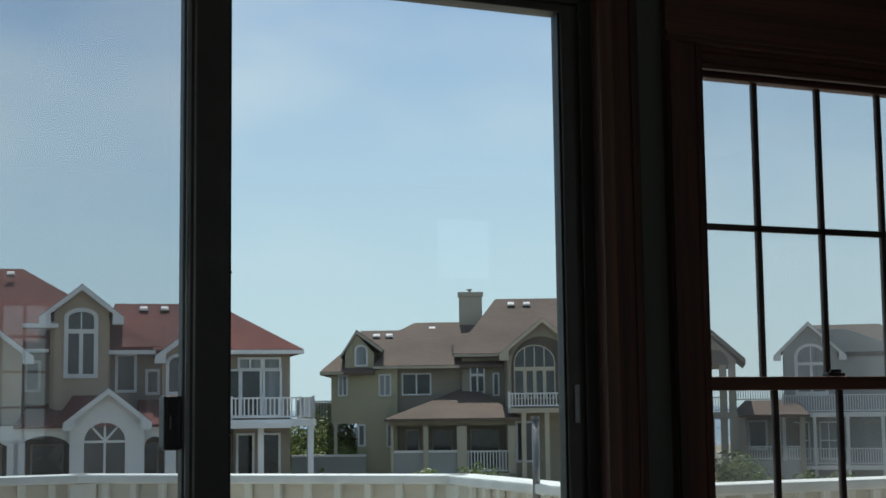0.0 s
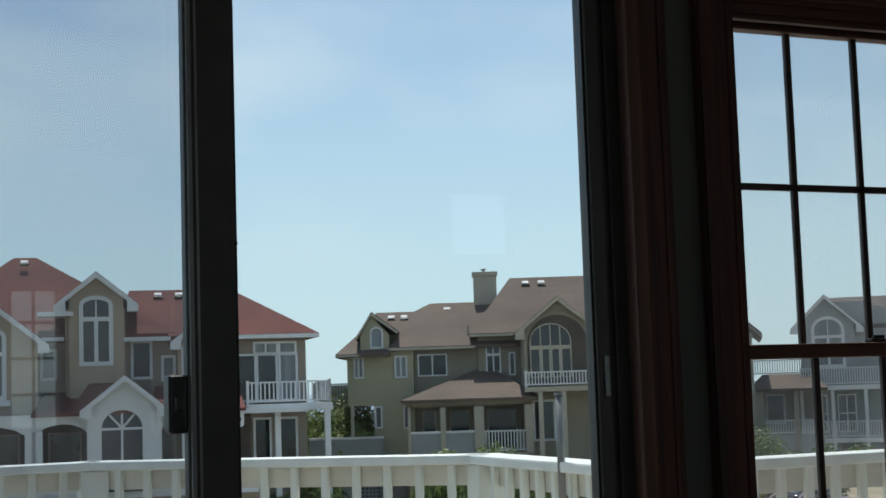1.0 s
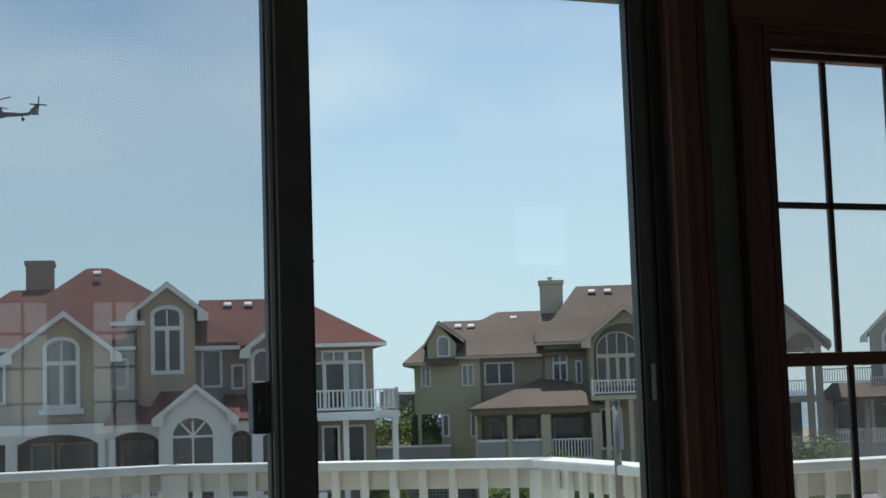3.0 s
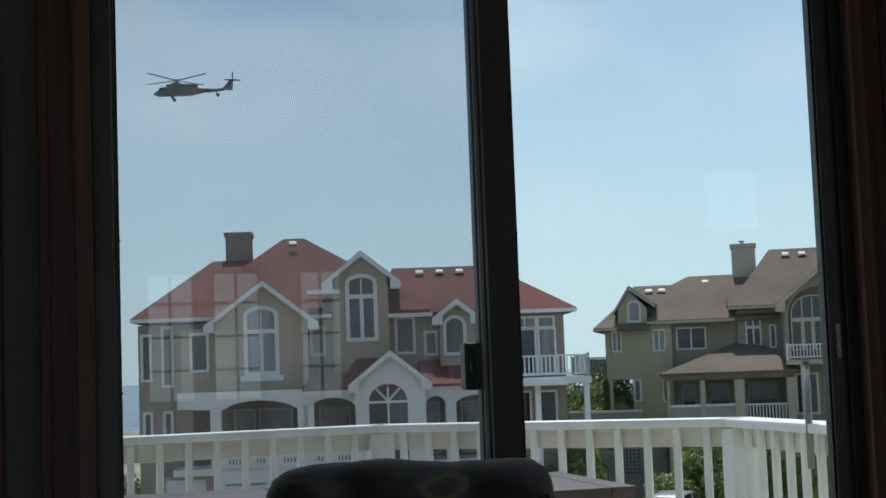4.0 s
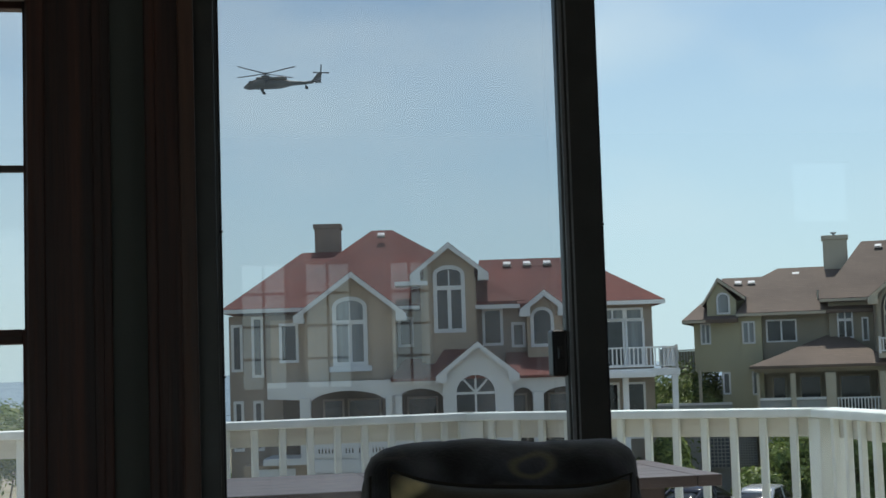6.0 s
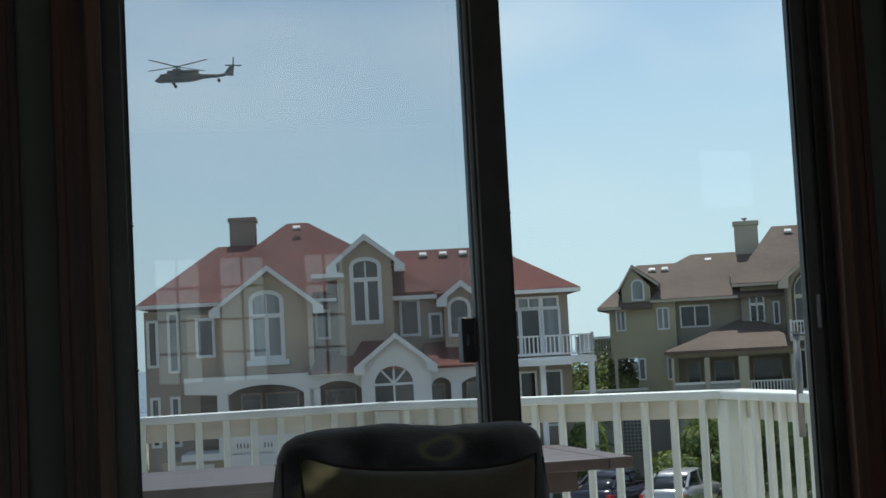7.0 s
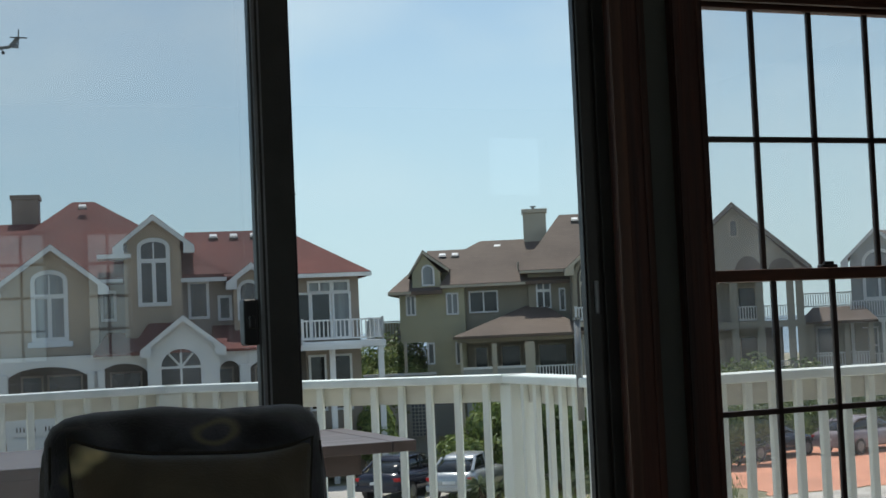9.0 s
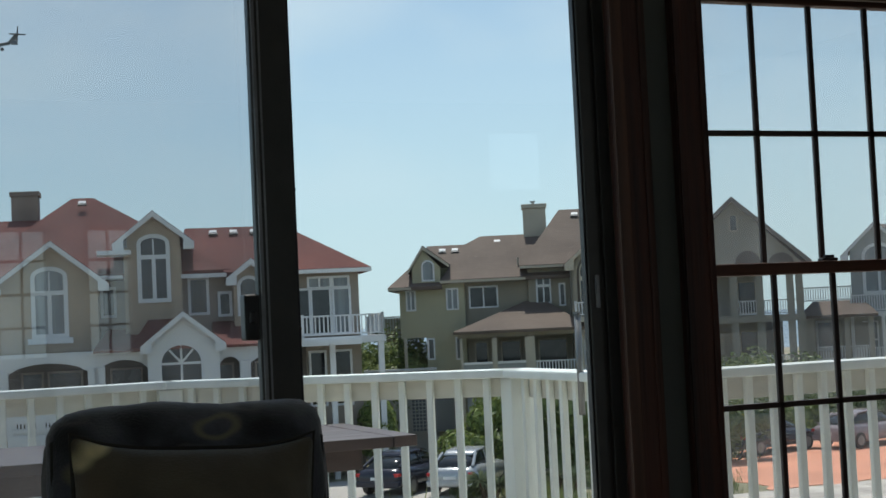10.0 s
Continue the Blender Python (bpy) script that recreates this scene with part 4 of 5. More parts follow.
    for x0, x1 in ((6.4, 6.95), (7.4, 8.0)):
        house_window(h, x0, x1, -1.9, 0.2, 1.6, cols=1, trim=0.09)
    # garage level
    for x0, x1 in ((-7.4, -5.9), (-5.2, -2.7), (-2.3, 0.0)):
        g = new("garage_door")
        g.parent = h
        part("door_panel", box(x0, x1, -0.95, -0.85, G, -2.6), WHITE_TRIM, g)
        for z in (-4.1, -3.6, -3.1):
            # flat dark strip drawn on the face in place of a cut groove
            part("groove", box(x0, x1, -0.955, -0.95, z, z + 0.04), SHADE_BROWN, g)
    screen = new("porch_screen")
    screen.parent = h
    bands = [(-1.86, -1.25), (-2.2, -2.06), (-2.78, -2.3), (-3.3, -2.86)]
    for z0, z1 in bands:
        part("screen_board", box(-5.3, 0.0, -1.3, -1.24, z0, z1, bevel=0.01), WHITE_TRIM, screen)
    bm = bmesh.new()
    x = -5.3
    while x < 0.0:
        wide = 0.34 if round((x + 5.3) / 0.13) % 8 == 0 else 0.075
        box(x, min(x + wide, 0.0), -1.3, -1.24, -2.06, -1.86, bm)
        x += 0.13 if wide < 0.1 else 0.39
    tagged(part("slats", bm, WHITE_TRIM, screen), kind="stuff")
    for x in (-5.3, -3.6, -1.9, -0.2):
        part("screen_post", box(x, x + 0.2, -1.33, -1.235, G, -1.25), WHITE_TRIM, screen)
    part("garage_wall", box(-7.9, 6.3, -0.84, 1.59, G, -2.46), STUCCO, h)


red_house()

# ---------------------------------------------------------------- the olive house


def olive_house():
    h = thing("house", pose(26.16, 58.297, 0.119, 0, 0, -24.6) @ Matrix.Scale(0.958, 4), "olive beach house with brown shingle roofs and a porch", "house")
    G = -4.95
    part("wall", slab([(-3.72, G), (-1.9, G), (-1.9, 2.9), (-4.88, 2.7), (-4.88, 0.45), (-3.72, 0.45)], 0.0, 9.0), OLIVE_WALL, h)
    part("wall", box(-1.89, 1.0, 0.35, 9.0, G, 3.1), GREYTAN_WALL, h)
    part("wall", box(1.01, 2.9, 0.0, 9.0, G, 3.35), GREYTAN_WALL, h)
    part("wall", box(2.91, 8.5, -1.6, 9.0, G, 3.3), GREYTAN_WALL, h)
    # roofs
    part("roof", hip_roof(-5.35, -2.9, -0.5, 9.5, 2.78, 4.3, -4.0, -3.7, 3.5), BROWN_ROOF, h)
    r1 = part("roof", hip_roof(-3.85, -1.3, 1.15, 5.6, 3.76, 4.78, -3.72, -1.85, 3.2, 0.12), BROWN_ROOF, h)
    part("gable_wall", slab([(-4.25, 2.7), (-2.96, 2.7), (-2.96, 3.62), (-3.72, 4.46), (-4.25, 3.62)], -0.06, 2.9), OLIVE_WALL, h)
    part("gable_roof", gable_roof(-4.45, -2.55, -3.72, 3.50, 3.78, 4.66, -0.20, 3.3, 0.10), BROWN_ROOF, h)
    part("verge_board", slab([(-4.5, 3.44), (-3.72, 4.62), (-2.55, 3.74), (-2.55, 3.60), (-3.72, 4.46), (-4.42, 3.40)], -0.25, -0.205), TAN_TRIM, h)
    part("cheek_wall", box(-2.955, -1.6, 1.2, 3.0, 2.91, 3.63), OLIVE_WALL, h)
    bm = bmesh.new()
    top = [bm.verts.new(q) for q in ((-2.98, -0.32, 3.02), (3.2, -0.32, 3.02), (3.2, 9.4, 3.02), (-2.98, 9.4, 3.02), (-1.9, 3.2, 4.78), (-1.17, 4.0, 5.18), (2.0, 4.0, 5.18))]
    low = [bm.verts.new((v.co.x, v.co.y, v.co.z - 0.15)) for v in top[:4]]
    for f in ((0, 1, 6, 5, 4), (1, 2, 6), (2, 3, 4, 5, 6), (3, 0, 4)):
        bm.faces.new([top[k] for k in f])
    for k in range(4):
        bm.faces.new((low[k], low[(k + 1) % 4], top[(k + 1) % 4], top[k]))
    bm.faces.new(low[::-1])
    r2 = part("roof", bm, BROWN_ROOF, h)
    r3 = part("roof", hip_roof(0.66, 9.2, -0.42, 9.6, 3.52, 6.27, 2.68, 6.8, 4.0), BROWN_ROOF, h)
    house_window(h, -3.74, -3.30, 3.08, 3.90, -0.06, arched=0.2, cols=1, trim=0.08, mat=WHITE_TRIM, pane=CURTAIN_GLASS)
    roof_vents(r1, [(-2.95, 2.6, 4.50), (-2.35, 2.6, 4.50)])
    roof_vents(r2, [(-0.35, 3.55, 4.86)])
    roof_vents(r3, [(3.4, 3.5, 5.98), (4.15, 3.5, 5.98)])
    ch = chimney(h, 0.94, 2.04, 3.7, 4.7, 4.0, 6.6, TAN_TRIM)
    part("flue", tube([(1.45, 4.2, 6.6), (1.45, 4.2, 6.72)], 0.07, 10), STEEL, ch)
    part("cowl", tube([(1.45, 4.2, 6.71), (1.45, 4.2, 6.77)], 0.14, 10), STEEL, ch)
    part("vent_pipe", tube([(0.6, 0.8, 3.4), (0.6, 0.8, 3.95)], 0.05, 8), TAN_TRIM, r2)
    for x0, x1, z, y in ((-5.35, -4.3, 2.64, -0.5), (-2.98, 0.9, 2.87, -0.33), (0.66, 2.8, 3.37, -0.43)):
        part("fascia", box(x0, x1, y - 0.05, y - 0.005, z, z + 0.12), TAN_TRIM, h)
    # arched gable over the balcony
    gable_front(h, 2.62, 6.4, 4.5, 3.42, 4.98, -2.2, 4.0, GREYTAN_WALL, 3.31, 2.95, 6.0, BROWN_ROOF, overhang=0.3, thick=0.14, trim=TAN_TRIM)
    part("balcony_back", box(2.95, 6.0, -2.2, -1.62, 1.05, 3.3), GREYTAN_WALL, h)
    part("arch_surround", slab(arch(3.0, 5.9, 1.06, 2.9, 4.3, 14), -2.26, -2.205, holes=[arch(3.14, 5.76, 1.1, 2.9, 4.16, 14)]), GREYTAN_WALL, h)
    # flat dark plate painted as the shade inside the arch
    part("arch_shade", slab(arch(3.14, 5.76, 1.1, 2.9, 4.16, 14), -2.225, -2.21), SHADE_BROWN, h)
    house_window(h, 3.3, 5.0, 1.5, 3.75, -2.24, arched=0.7, cols=4, transom=2.75, mat=TAN_TRIM, trim=0.05)
    for x0, x1, z0, z1, y, c, rows in ((-4.52, -4.2, 1.75, 2.55, 0.0, 2, ()), (-2.68, -2.25, 1.72, 2.58, 0.0, 2, ()), (-1.65, -0.45, 1.75, 2.62, 0.35, 2, ()), (1.43, 1.97, 2.62, 3.04, 0.0, 2, ()), (1.43, 1.97, 1.82, 2.50, 0.0, 2, ()),
                                       (2.46, 2.62, 1.68, 2.58, 0.0, 1, ()), (-3.62, -3.42, -0.5, 0.35, 0.0, 1, ()), (-2.34, -2.18, -0.55, 0.35, 0.0, 1, ())):
        house_window(h, x0, x1, z0, z1, y, cols=c, rows=rows, trim=0.07, mat=WHITE_TRIM, pane=CURTAIN_GLASS if c == 2 and x0 < -2 else HOUSE_GLASS)
    # porch
    porch = new("porch")
    porch.parent = h
    part("porch_roof", hip_roof(-2.38, 3.55, -3.0, 0.34, 0.66, 1.92, 0.9, 1.7, 0.2, 0.12), BROWN_ROOF, porch)
    # beam in the darker siding colour, which holds the shadow of the eave
    part("porch_beam", box(-2.2, 3.2, -2.55, -2.4, 0.36, 0.56), GREYTAN_WALL, porch)
    part("porch_floor", box(-2.2, 3.3, -2.8, 0.34, -1.9, -1.7), TAN_TRIM, porch)
    for x, r in ((-2.05, 0.06), (-0.6, 0.11), (0.95, 0.21), (3.1, 0.17)):
        part("column", box(x - r, x + r, -2.8, -2.55, G, 0.32), TAN_TRIM, porch)
    part("porch_skirt", box(-2.0, 0.85, -2.7, -2.62, -1.7, -0.8), GREY_WALL, porch)
    part("skirt_cap", box(-2.0, 0.85, -2.78, -2.6, -0.8, -0.7), WHITE_TRIM, porch)
    part("porch_base", box(-1.9, 3.0, -2.5, -2.4, G, -1.9), GREY_WALL, porch)
    for x0, x1, gap in ((-4.5, -3.5, 0.16), (-3.38, -2.3, 0.11)):
        screen = part("screen_panel", box(x0, x1, -0.86, -0.82, -3.75, -2.15), SCREEN_DARK, porch)
        lattice = bmesh.new()
        for k in range(int((x1 - x0) / gap)):
            box(x0 + gap * k, x0 + gap * k + 0.045, -0.885, -0.862, -3.75, -2.15, lattice)
        for k in range(int(1.6 / gap) + 1):
            box(x0, x1, -0.91, -0.886, -3.75 + gap * k, -3.705 + gap * k, lattice)
        tagged(part("lattice", lattice, GREY_WALL, screen), kind="stuff")
    balustrade(porch, (0.95, -2.65), (3.1, -2.65), -1.7, -0.75, gap=0.13, mat=WHITE_TRIM)
    for x0, x1 in ((-1.5, -1.0), (-0.3, 0.5), (1.4, 2.6)):
        house_window(porch, x0, x1, -1.6, 0.1, 0.34 if x0 < 1 else -0.01, cols=1, trim=0.06, mat=TAN_TRIM)
    balcony = new("balcony")
    balcony.parent = h
    part("balcony_floor", box(2.95, 6.6, -3.2, -1.61, 0.85, 1.05), TAN_TRIM, balcony)
    balustrade(balcony, (3.0, -3.1), (6.5, -3.1), 1.05, 1.7, gap=0.13, mat=WHITE_TRIM)
    for x in (3.6, 4.6, 6.4):
        part("column", box(x - 0.1, x + 0.1, -3.15, -2.95, G, 0.85), TAN_TRIM, balcony)
    house_window(h, 3.4, 4.2, -1.2, 0.4, -1.6, cols=1, trim=0.1, mat=WHITE_TRIM)
    # low roof deck beyond the far corner, and the ground-floor terrace wall
    deck = new("side_deck")
    deck.parent = h
    part("deck_floor", box(-6.8, -4.9, 3.0, 6.5, 0.4, 0.6), WHITE_TRIM, deck)
    balustrade(deck, (-6.7, 3.1), (-4.95, 3.1), 0.6, 1.5, gap=0.13, mat=WHITE_TRIM)
    part("deck_panel", box(-6.6, -4.95, 3.14, 3.18, 0.6, 1.42), TAN_TRIM, deck)
    part("deck_fascia", box(-5.8, -4.89, 2.9, 2.99, 0.08, 0.42), OLIVE_WALL, deck)
    part("terrace_wall", box(-6.6, -3.3, -0.6, -0.45, G, -1.0), GREY_WALL, deck)
    part("terrace_cap", box(-6.6, -3.3, -0.65, -0.4, -1.0, -0.9), WHITE_TRIM, deck)
    part("post", box(-4.72, -4.58, -0.6, -0.46, -0.9, 0.5), TAN_TRIM, deck)


olive_house()

# ---------------------------------------------------------------- the grey houses farther right


def grey_gabled_house():
    h = thing("house", pose(44.885, 65.667, 0.088, 0, 0, -34.9) @ Matrix.Scale(0.958, 4), "grey-tan gabled beach house with arched balconies", "house")
    G = -4.95
    top = [(-5.6, 3.55), (-1.95, 7.15), (1.7, 3.55)]
    part("wall", slab([(-5.55, 3.3), (1.66, 3.3), *reversed(top)], 0.0, 10.0, holes=[]), HAZY_WALL, h)
    part("roof", gable_roof(-6.1, 2.2, -1.95, 3.62, 3.62, 7.38, -0.5, 10.3, 0.3), GREY_ROOF, h)
    part("wall", box(-5.1, -0.8, 2.0, 9.9, G, 3.29), HAZY_WALL, h)
    part("wall", box(-0.79, 0.4, 5.0, 9.9, G, 0.34), HAZY_WALL, h)
    for a, b, s, t in ((-2.0, -0.5, 3.35, 4.35), (-0.2, 1.3, 3.3, 4.15)):
        # shade of the open arch, drawn as a dark plate on the wall
        part("arch_shade", slab(arch(a, b, 3.3, s, t), -0.02, -0.003), SHADE_BROWN, h)
    house_window(h, -2.1, -1.75, 5.5, 6.35, 0.0, arched=0.15, cols=1, trim=0.06, mat=TAN_TRIM)
    for x in (-2.1, -0.7, 0.95, 1.45):
        part("column", box(x - 0.2, x + 0.2, -0.2, 0.2, G, 3.3), HAZY_WALL, h)
    for z in (0.35, -2.6):
        part("balcony_floor", box(-5.1, 1.7, -0.3, 5.0, z, z + 0.35), HAZY_WALL, h)
    for x0, x1 in ((-2.1, -0.75), (-0.6, 0.95), (0.95, 1.5)):
        balustrade(h, (x0, -0.1), (x1, -0.1), 0.7, 1.55, gap=0.14)
        balustrade(h, (x0, -0.1), (x1, -0.1), -2.25, -1.5, gap=0.14)
    balustrade(h, (1.55, 0.0), (1.55, 5.0), 0.7, 1.55, gap=0.14)
    for x0, x1, z0, z1 in ((-1.9, -1.0, 0.9, 2.6), (-1.9, -1.0, -2.1, -0.2)):
        house_window(h, x0, x1, z0, z1, 2.0, cols=1, trim=0.08, mat=TAN_TRIM)
    # one-storey wing with a roof deck
    wing = new("wing")
    wing.parent = h
    part("roof", hip_roof(1.4, 5.6, 1.0, 8.0, 0.55, 1.35, 2.2, 5.0, 4.2, 0.15), BROWN_ROOF, wing)
    for x in (1.75, 2.0, 3.9, 5.2):
        part("column", box(x - 0.14, x + 0.14, 1.3, 1.6, G, 0.4), HAZY_WALL, wing)
    part("wall", box(1.7, 5.4, 5.0, 7.6, G, 0.4), HAZY_WALL, wing)
    house_window(wing, 2.4, 3.3, -1.4, 0.1, 5.0, cols=1, trim=0.12)
    balustrade(wing, (1.7, 1.4), (5.3, 1.4), -2.0, -1.2, gap=0.14)
    part("skirt", box(1.7, 5.3, 1.35, 1.5, -3.2, -2.0), GREY_WALL, wing)
    balustrade(wing, (1.7, 7.0), (6.0, 7.0), 1.3, 2.2, gap=0.14)


def grey_far_house():
    h = thing("house", pose(52.22, 66.15, 0.1, 0, 0, -38.9) @ Matrix.Scale(0.958, 4), "grey beach house with white-trimmed gable and porches", "house")
    G = -4.95
    part("wall", slab([(-1.6, G), (6.0, G), (6.0, 3.9), (2.0, 5.4), (-0.1, 5.4), (-1.6, 3.9)], 0.5, 9.0), GREY_WALL, h)
    gable_front(h, -2.1, 2.0, -0.1, 3.9, 5.85, 0.2, 6.0, GREY_WALL, 3.0, -1.55, 1.5, GREY_ROOF, overhang=0.35)
    part("roof", hip_roof(-0.3, 6.6, 0.4, 9.5, 4.0, 5.8, 0.1, 4.0, 3.5, 0.2), GREY_ROOF, h)
    house_window(h, -0.75, 0.75, 1.8, 4.4, 0.2, arched=0.6, cols=2, transom=3.4, trim=0.18, pane=CURTAIN_GLASS)
    part("wall", box(-1.55, 1.5, 0.2, 0.49, G, 3.0), GREY_WALL, h)
    for z in (0.35, -2.6):
        part("porch_floor", box(-1.7, 6.0, -1.6, 0.19, z, z + 0.25), WHITE_TRIM, h)
    for x in (-1.6, 0.1, 1.9, 3.8):
        part("column", box(x - 0.09, x + 0.09, -1.55, -1.37, G, 0.35), WHITE_TRIM, h)
    balustrade(h, (-1.6, -1.5), (5.9, -1.5), 0.6, 1.6, gap=0.14)
    balustrade(h, (-1.6, -1.5), (5.9, -1.5), -2.35, -1.4, gap=0.14)
    for x0, x1 in ((-1.2, -0.3), (0.4, 1.3)):
        house_window(h, x0, x1, -2.0, 0.0, 0.2, cols=2, rows=(0.5,), trim=0.08, pane=CURTAIN_GLASS)


grey_gabled_house()
grey_far_house()

# ---------------------------------------------------------------- helicopter


def helicopter():
    m = Matrix.Translation((20.45, 278.6, 56.1)) @ Matrix.Rotation(radians(-4 - 6), 4, "Z") @ Matrix.Scale(0.93, 4)
    h = thing("helicopter", m, "dark grey-green military transport helicopter in level flight", "helicopter")
    # nose to the left along -x; stations of the fuselage: x, middle z, half height, half width
    rings = []
    bm = bmesh.new()
    for x, z, hh, hw in ((-7.6, -0.55, 0.12, 0.15), (-7.0, -0.45, 0.5, 0.6), (-6.2, -0.2, 0.85, 0.95), (-5.2, 0.0, 1.0, 1.15), (-3.0, 0.0, 1.02, 1.2), (-0.5, -0.02, 0.98, 1.2), (0.9, 0.0, 0.8, 1.0), (2.4, 0.05, 0.5, 0.6), (5.0, 0.02, 0.32, 0.4), (6.6, 0.2, 0.32, 0.3), (7.4, 0.6, 0.25, 0.2)):
        ring = []
        for k in range(14):
            a = 2 * math.pi * k / 14
            c, s = math.cos(a), math.sin(a)
            ring.append(bm.verts.new((x, hw * math.copysign(abs(c) ** 0.7, c), z + hh * math.copysign(abs(s) ** 0.7, s))))
        rings.append(ring)
    for a, b in zip(rings, rings[1:]):
        for k in range(14):
            bm.faces.new((a[k], a[(k + 1) % 14], b[(k + 1) % 14], b[k]))
    bm.faces.new(rings[0])
    bm.faces.new(rings[-1][::-1])
    part("fuselage", bm, HELI_PAINT, h, smooth=True)
    part("engine_cowl", box(-5.0, 1.4, -0.75, 0.75, 0.75, 1.45, bevel=0.3, seg=3), HELI_PAINT, h, smooth=True)
    part("engine", box(-2.4, 0.7, -1.35, -0.78, 0.7, 1.3, bevel=0.2, seg=3), HELI_PAINT, h, smooth=True)
    part("mast_fairing", box(-3.9, -2.2, -0.4, 0.4, 1.4, 1.8, bevel=0.12), HELI_PAINT, h)
    part("cockpit_window", box(-6.4, -5.5, -1.13, -1.0, 0.05, 0.6, bevel=0.04), HOUSE_GLASS, h)
    part("cabin_window", box(-3.2, -2.2, -1.24, -1.15, 0.1, 0.7, bevel=0.04), HOUSE_GLASS, h)
    part("tail_fin", slab([(6.3, 0.3), (7.5, 0.2), (8.8, 2.1), (7.95, 2.25)], -0.14, 0.14), HELI_PAINT, h)
    part("stabilator", box(7.0, 8.3, -2.1, 2.1, 0.35, 0.47, bevel=0.03), HELI_PAINT, h)
    rotor = new("main_rotor")
    rotor.parent = h
    part("mast", tube([(-3.0, 0, 1.7), (-3.0, 0, 2.3)], 0.18, 10), ROTOR, rotor)
    part("hub", tube([(-3.0, 0, 2.1), (-3.0, 0, 2.35)], 0.6, 12), ROTOR, rotor)
    for k in range(4):
        a = radians(53 + 90 * k)
        bm = box(0.5, 8.1, -0.26, 0.26, -0.04, 0.04, bevel=0.02)
        for v in bm.verts:
            v.co.z += 0.0045 * v.co.x ** 2
        bm.transform(Matrix.Translation((-3.0, 0, 2.22)) @ Matrix.Rotation(a, 4, "Z"))
        part("rotor_blade", bm, ROTOR, rotor)
    tail = new("tail_rotor")
    tail.parent = h
    part("hub", tube([(8.4, -0.15, 2.0), (8.4, -0.5, 2.0)], 0.16, 10), ROTOR, tail)
    for k in range(4):
        bm = box(0.1, 1.65, -0.03, 0.03, -0.13, 0.13)
        bm.transform(Matrix.Translation((8.4, -0.42, 2.0)) @ Matrix.Rotation(radians(3 + 90 * k), 4, "Y"))
        part("rotor_blade", bm, ROTOR, tail)
    for x, y, z, strut in ((-3.6, -1.5, -1.55, 0.7), (-3.6, 1.5, -1.55, 0.7), (5.4, 0, -0.95, 0.9)):
        g = new("landing_gear")
        g.parent = h
        part("strut", tube([(x - 0.3 if x < 0 else x - 0.5, y * 0.75, z + strut + 0.2), (x, y, z)], 0.1, 8), HELI_PAINT, g)
        part("wheel", tube([(x, y - 0.14, z), (x, y + 0.14, z)], 0.34, 14), BLACK, g)


helicopter()

# ---------------------------------------------------------------- shrubs, grass and parked cars


def leaf_cloud(centres, count, size, bm=None):
    """Many small leaves scattered through lumps; centres: x, y, z, radius."""
    verts, faces = [], []
    weights = [c[3] ** 2 for c in centres]
    for _ in range(count):
        cx, cy, cz, r = random.choices(centres, weights)[0]
        d = Vector((random.gauss(0, 1), random.gauss(0, 1), random.gauss(0, 1))).normalized()
        p = Vector((cx, cy, cz)) + d * r * (0.6 + 0.5 * random.random())
        if p.z < 0.02:
            p.z = 0.02 + random.random() * 0.2
        a = d.orthogonal().normalized()
        a = Matrix.Rotation(random.random() * 6.283, 3, d) @ a
        b = (d + 0.9 * Vector((random.gauss(0, 1), random.gauss(0, 1), random.gauss(0, 1)))).normalized().cross(a).normalized()
        s = size * (0.6 + 0.8 * random.random())
        i = len(verts)
        verts += [p - a * s, p + b * s * 0.45 - a * s * 0.1, p + a * s, p - b * s * 0.45 - a * s * 0.1]
        faces.append((i, i + 1, i + 2, i + 3))
    core = bmesh.new()
    for cx, cy, cz, r in centres:                        # shaded lumps deep inside the foliage
        own = bmesh.new()
        bmesh.ops.create_icosphere(own, subdivisions=2, radius=r * 0.6)
        for v in own.verts:
            v.co *= 1 + 0.45 * noise.noise(v.co * 2.2 + Vector((cx, cy, cz)))
        own.transform(Matrix.Translation((cx, cy, max(cz, r * 0.5))))
        absorb(core, own)
    base = len(verts)
    verts += [v.co.copy() for v in core.verts]
    core.verts.index_update()
    faces += [tuple(base + v.index for v in f.verts) for f in core.faces]
    core.free()
    me = bpy.data.meshes.new("crown")
    me.from_pydata([tuple(v) for v in verts], [], faces)
    return me


def shrub(x, y, width, height, count, size, mat, label, seed=0, z=-4.6, depth=None):
    random.seed(seed)
    s = thing("shrub", pose(x * 0.972, y, z), label, "shrub", "shrubs round the houses")
    depth = depth or width * 0.7
    lumps = []
    for _ in range(max(5, int(width * 3))):
        u, v = random.uniform(-0.5, 0.5), random.uniform(-0.5, 0.5)
        top = height * (1 - 1.2 * (u * u + v * v)) * random.uniform(0.65, 1.0)
        lumps.append((u * width, v * depth, top * random.uniform(0.35, 0.85), height * random.uniform(0.16, 0.3)))
    me = leaf_cloud(lumps, int(count * 2.4), size * 0.62)
    me.materials.append(mat)
    crown = new("crown", me)
    crown.parent = s
    for lx, ly, lz, r in lumps[:7]:
        part("stem", tube([(lx * 0.2, ly * 0.2, -0.1), (lx * 0.6, ly * 0.6, lz * 0.5), (lx, ly, lz)], 0.03, 5, radii=[0.05, 0.035, 0.015]), BARK, s)
    return s


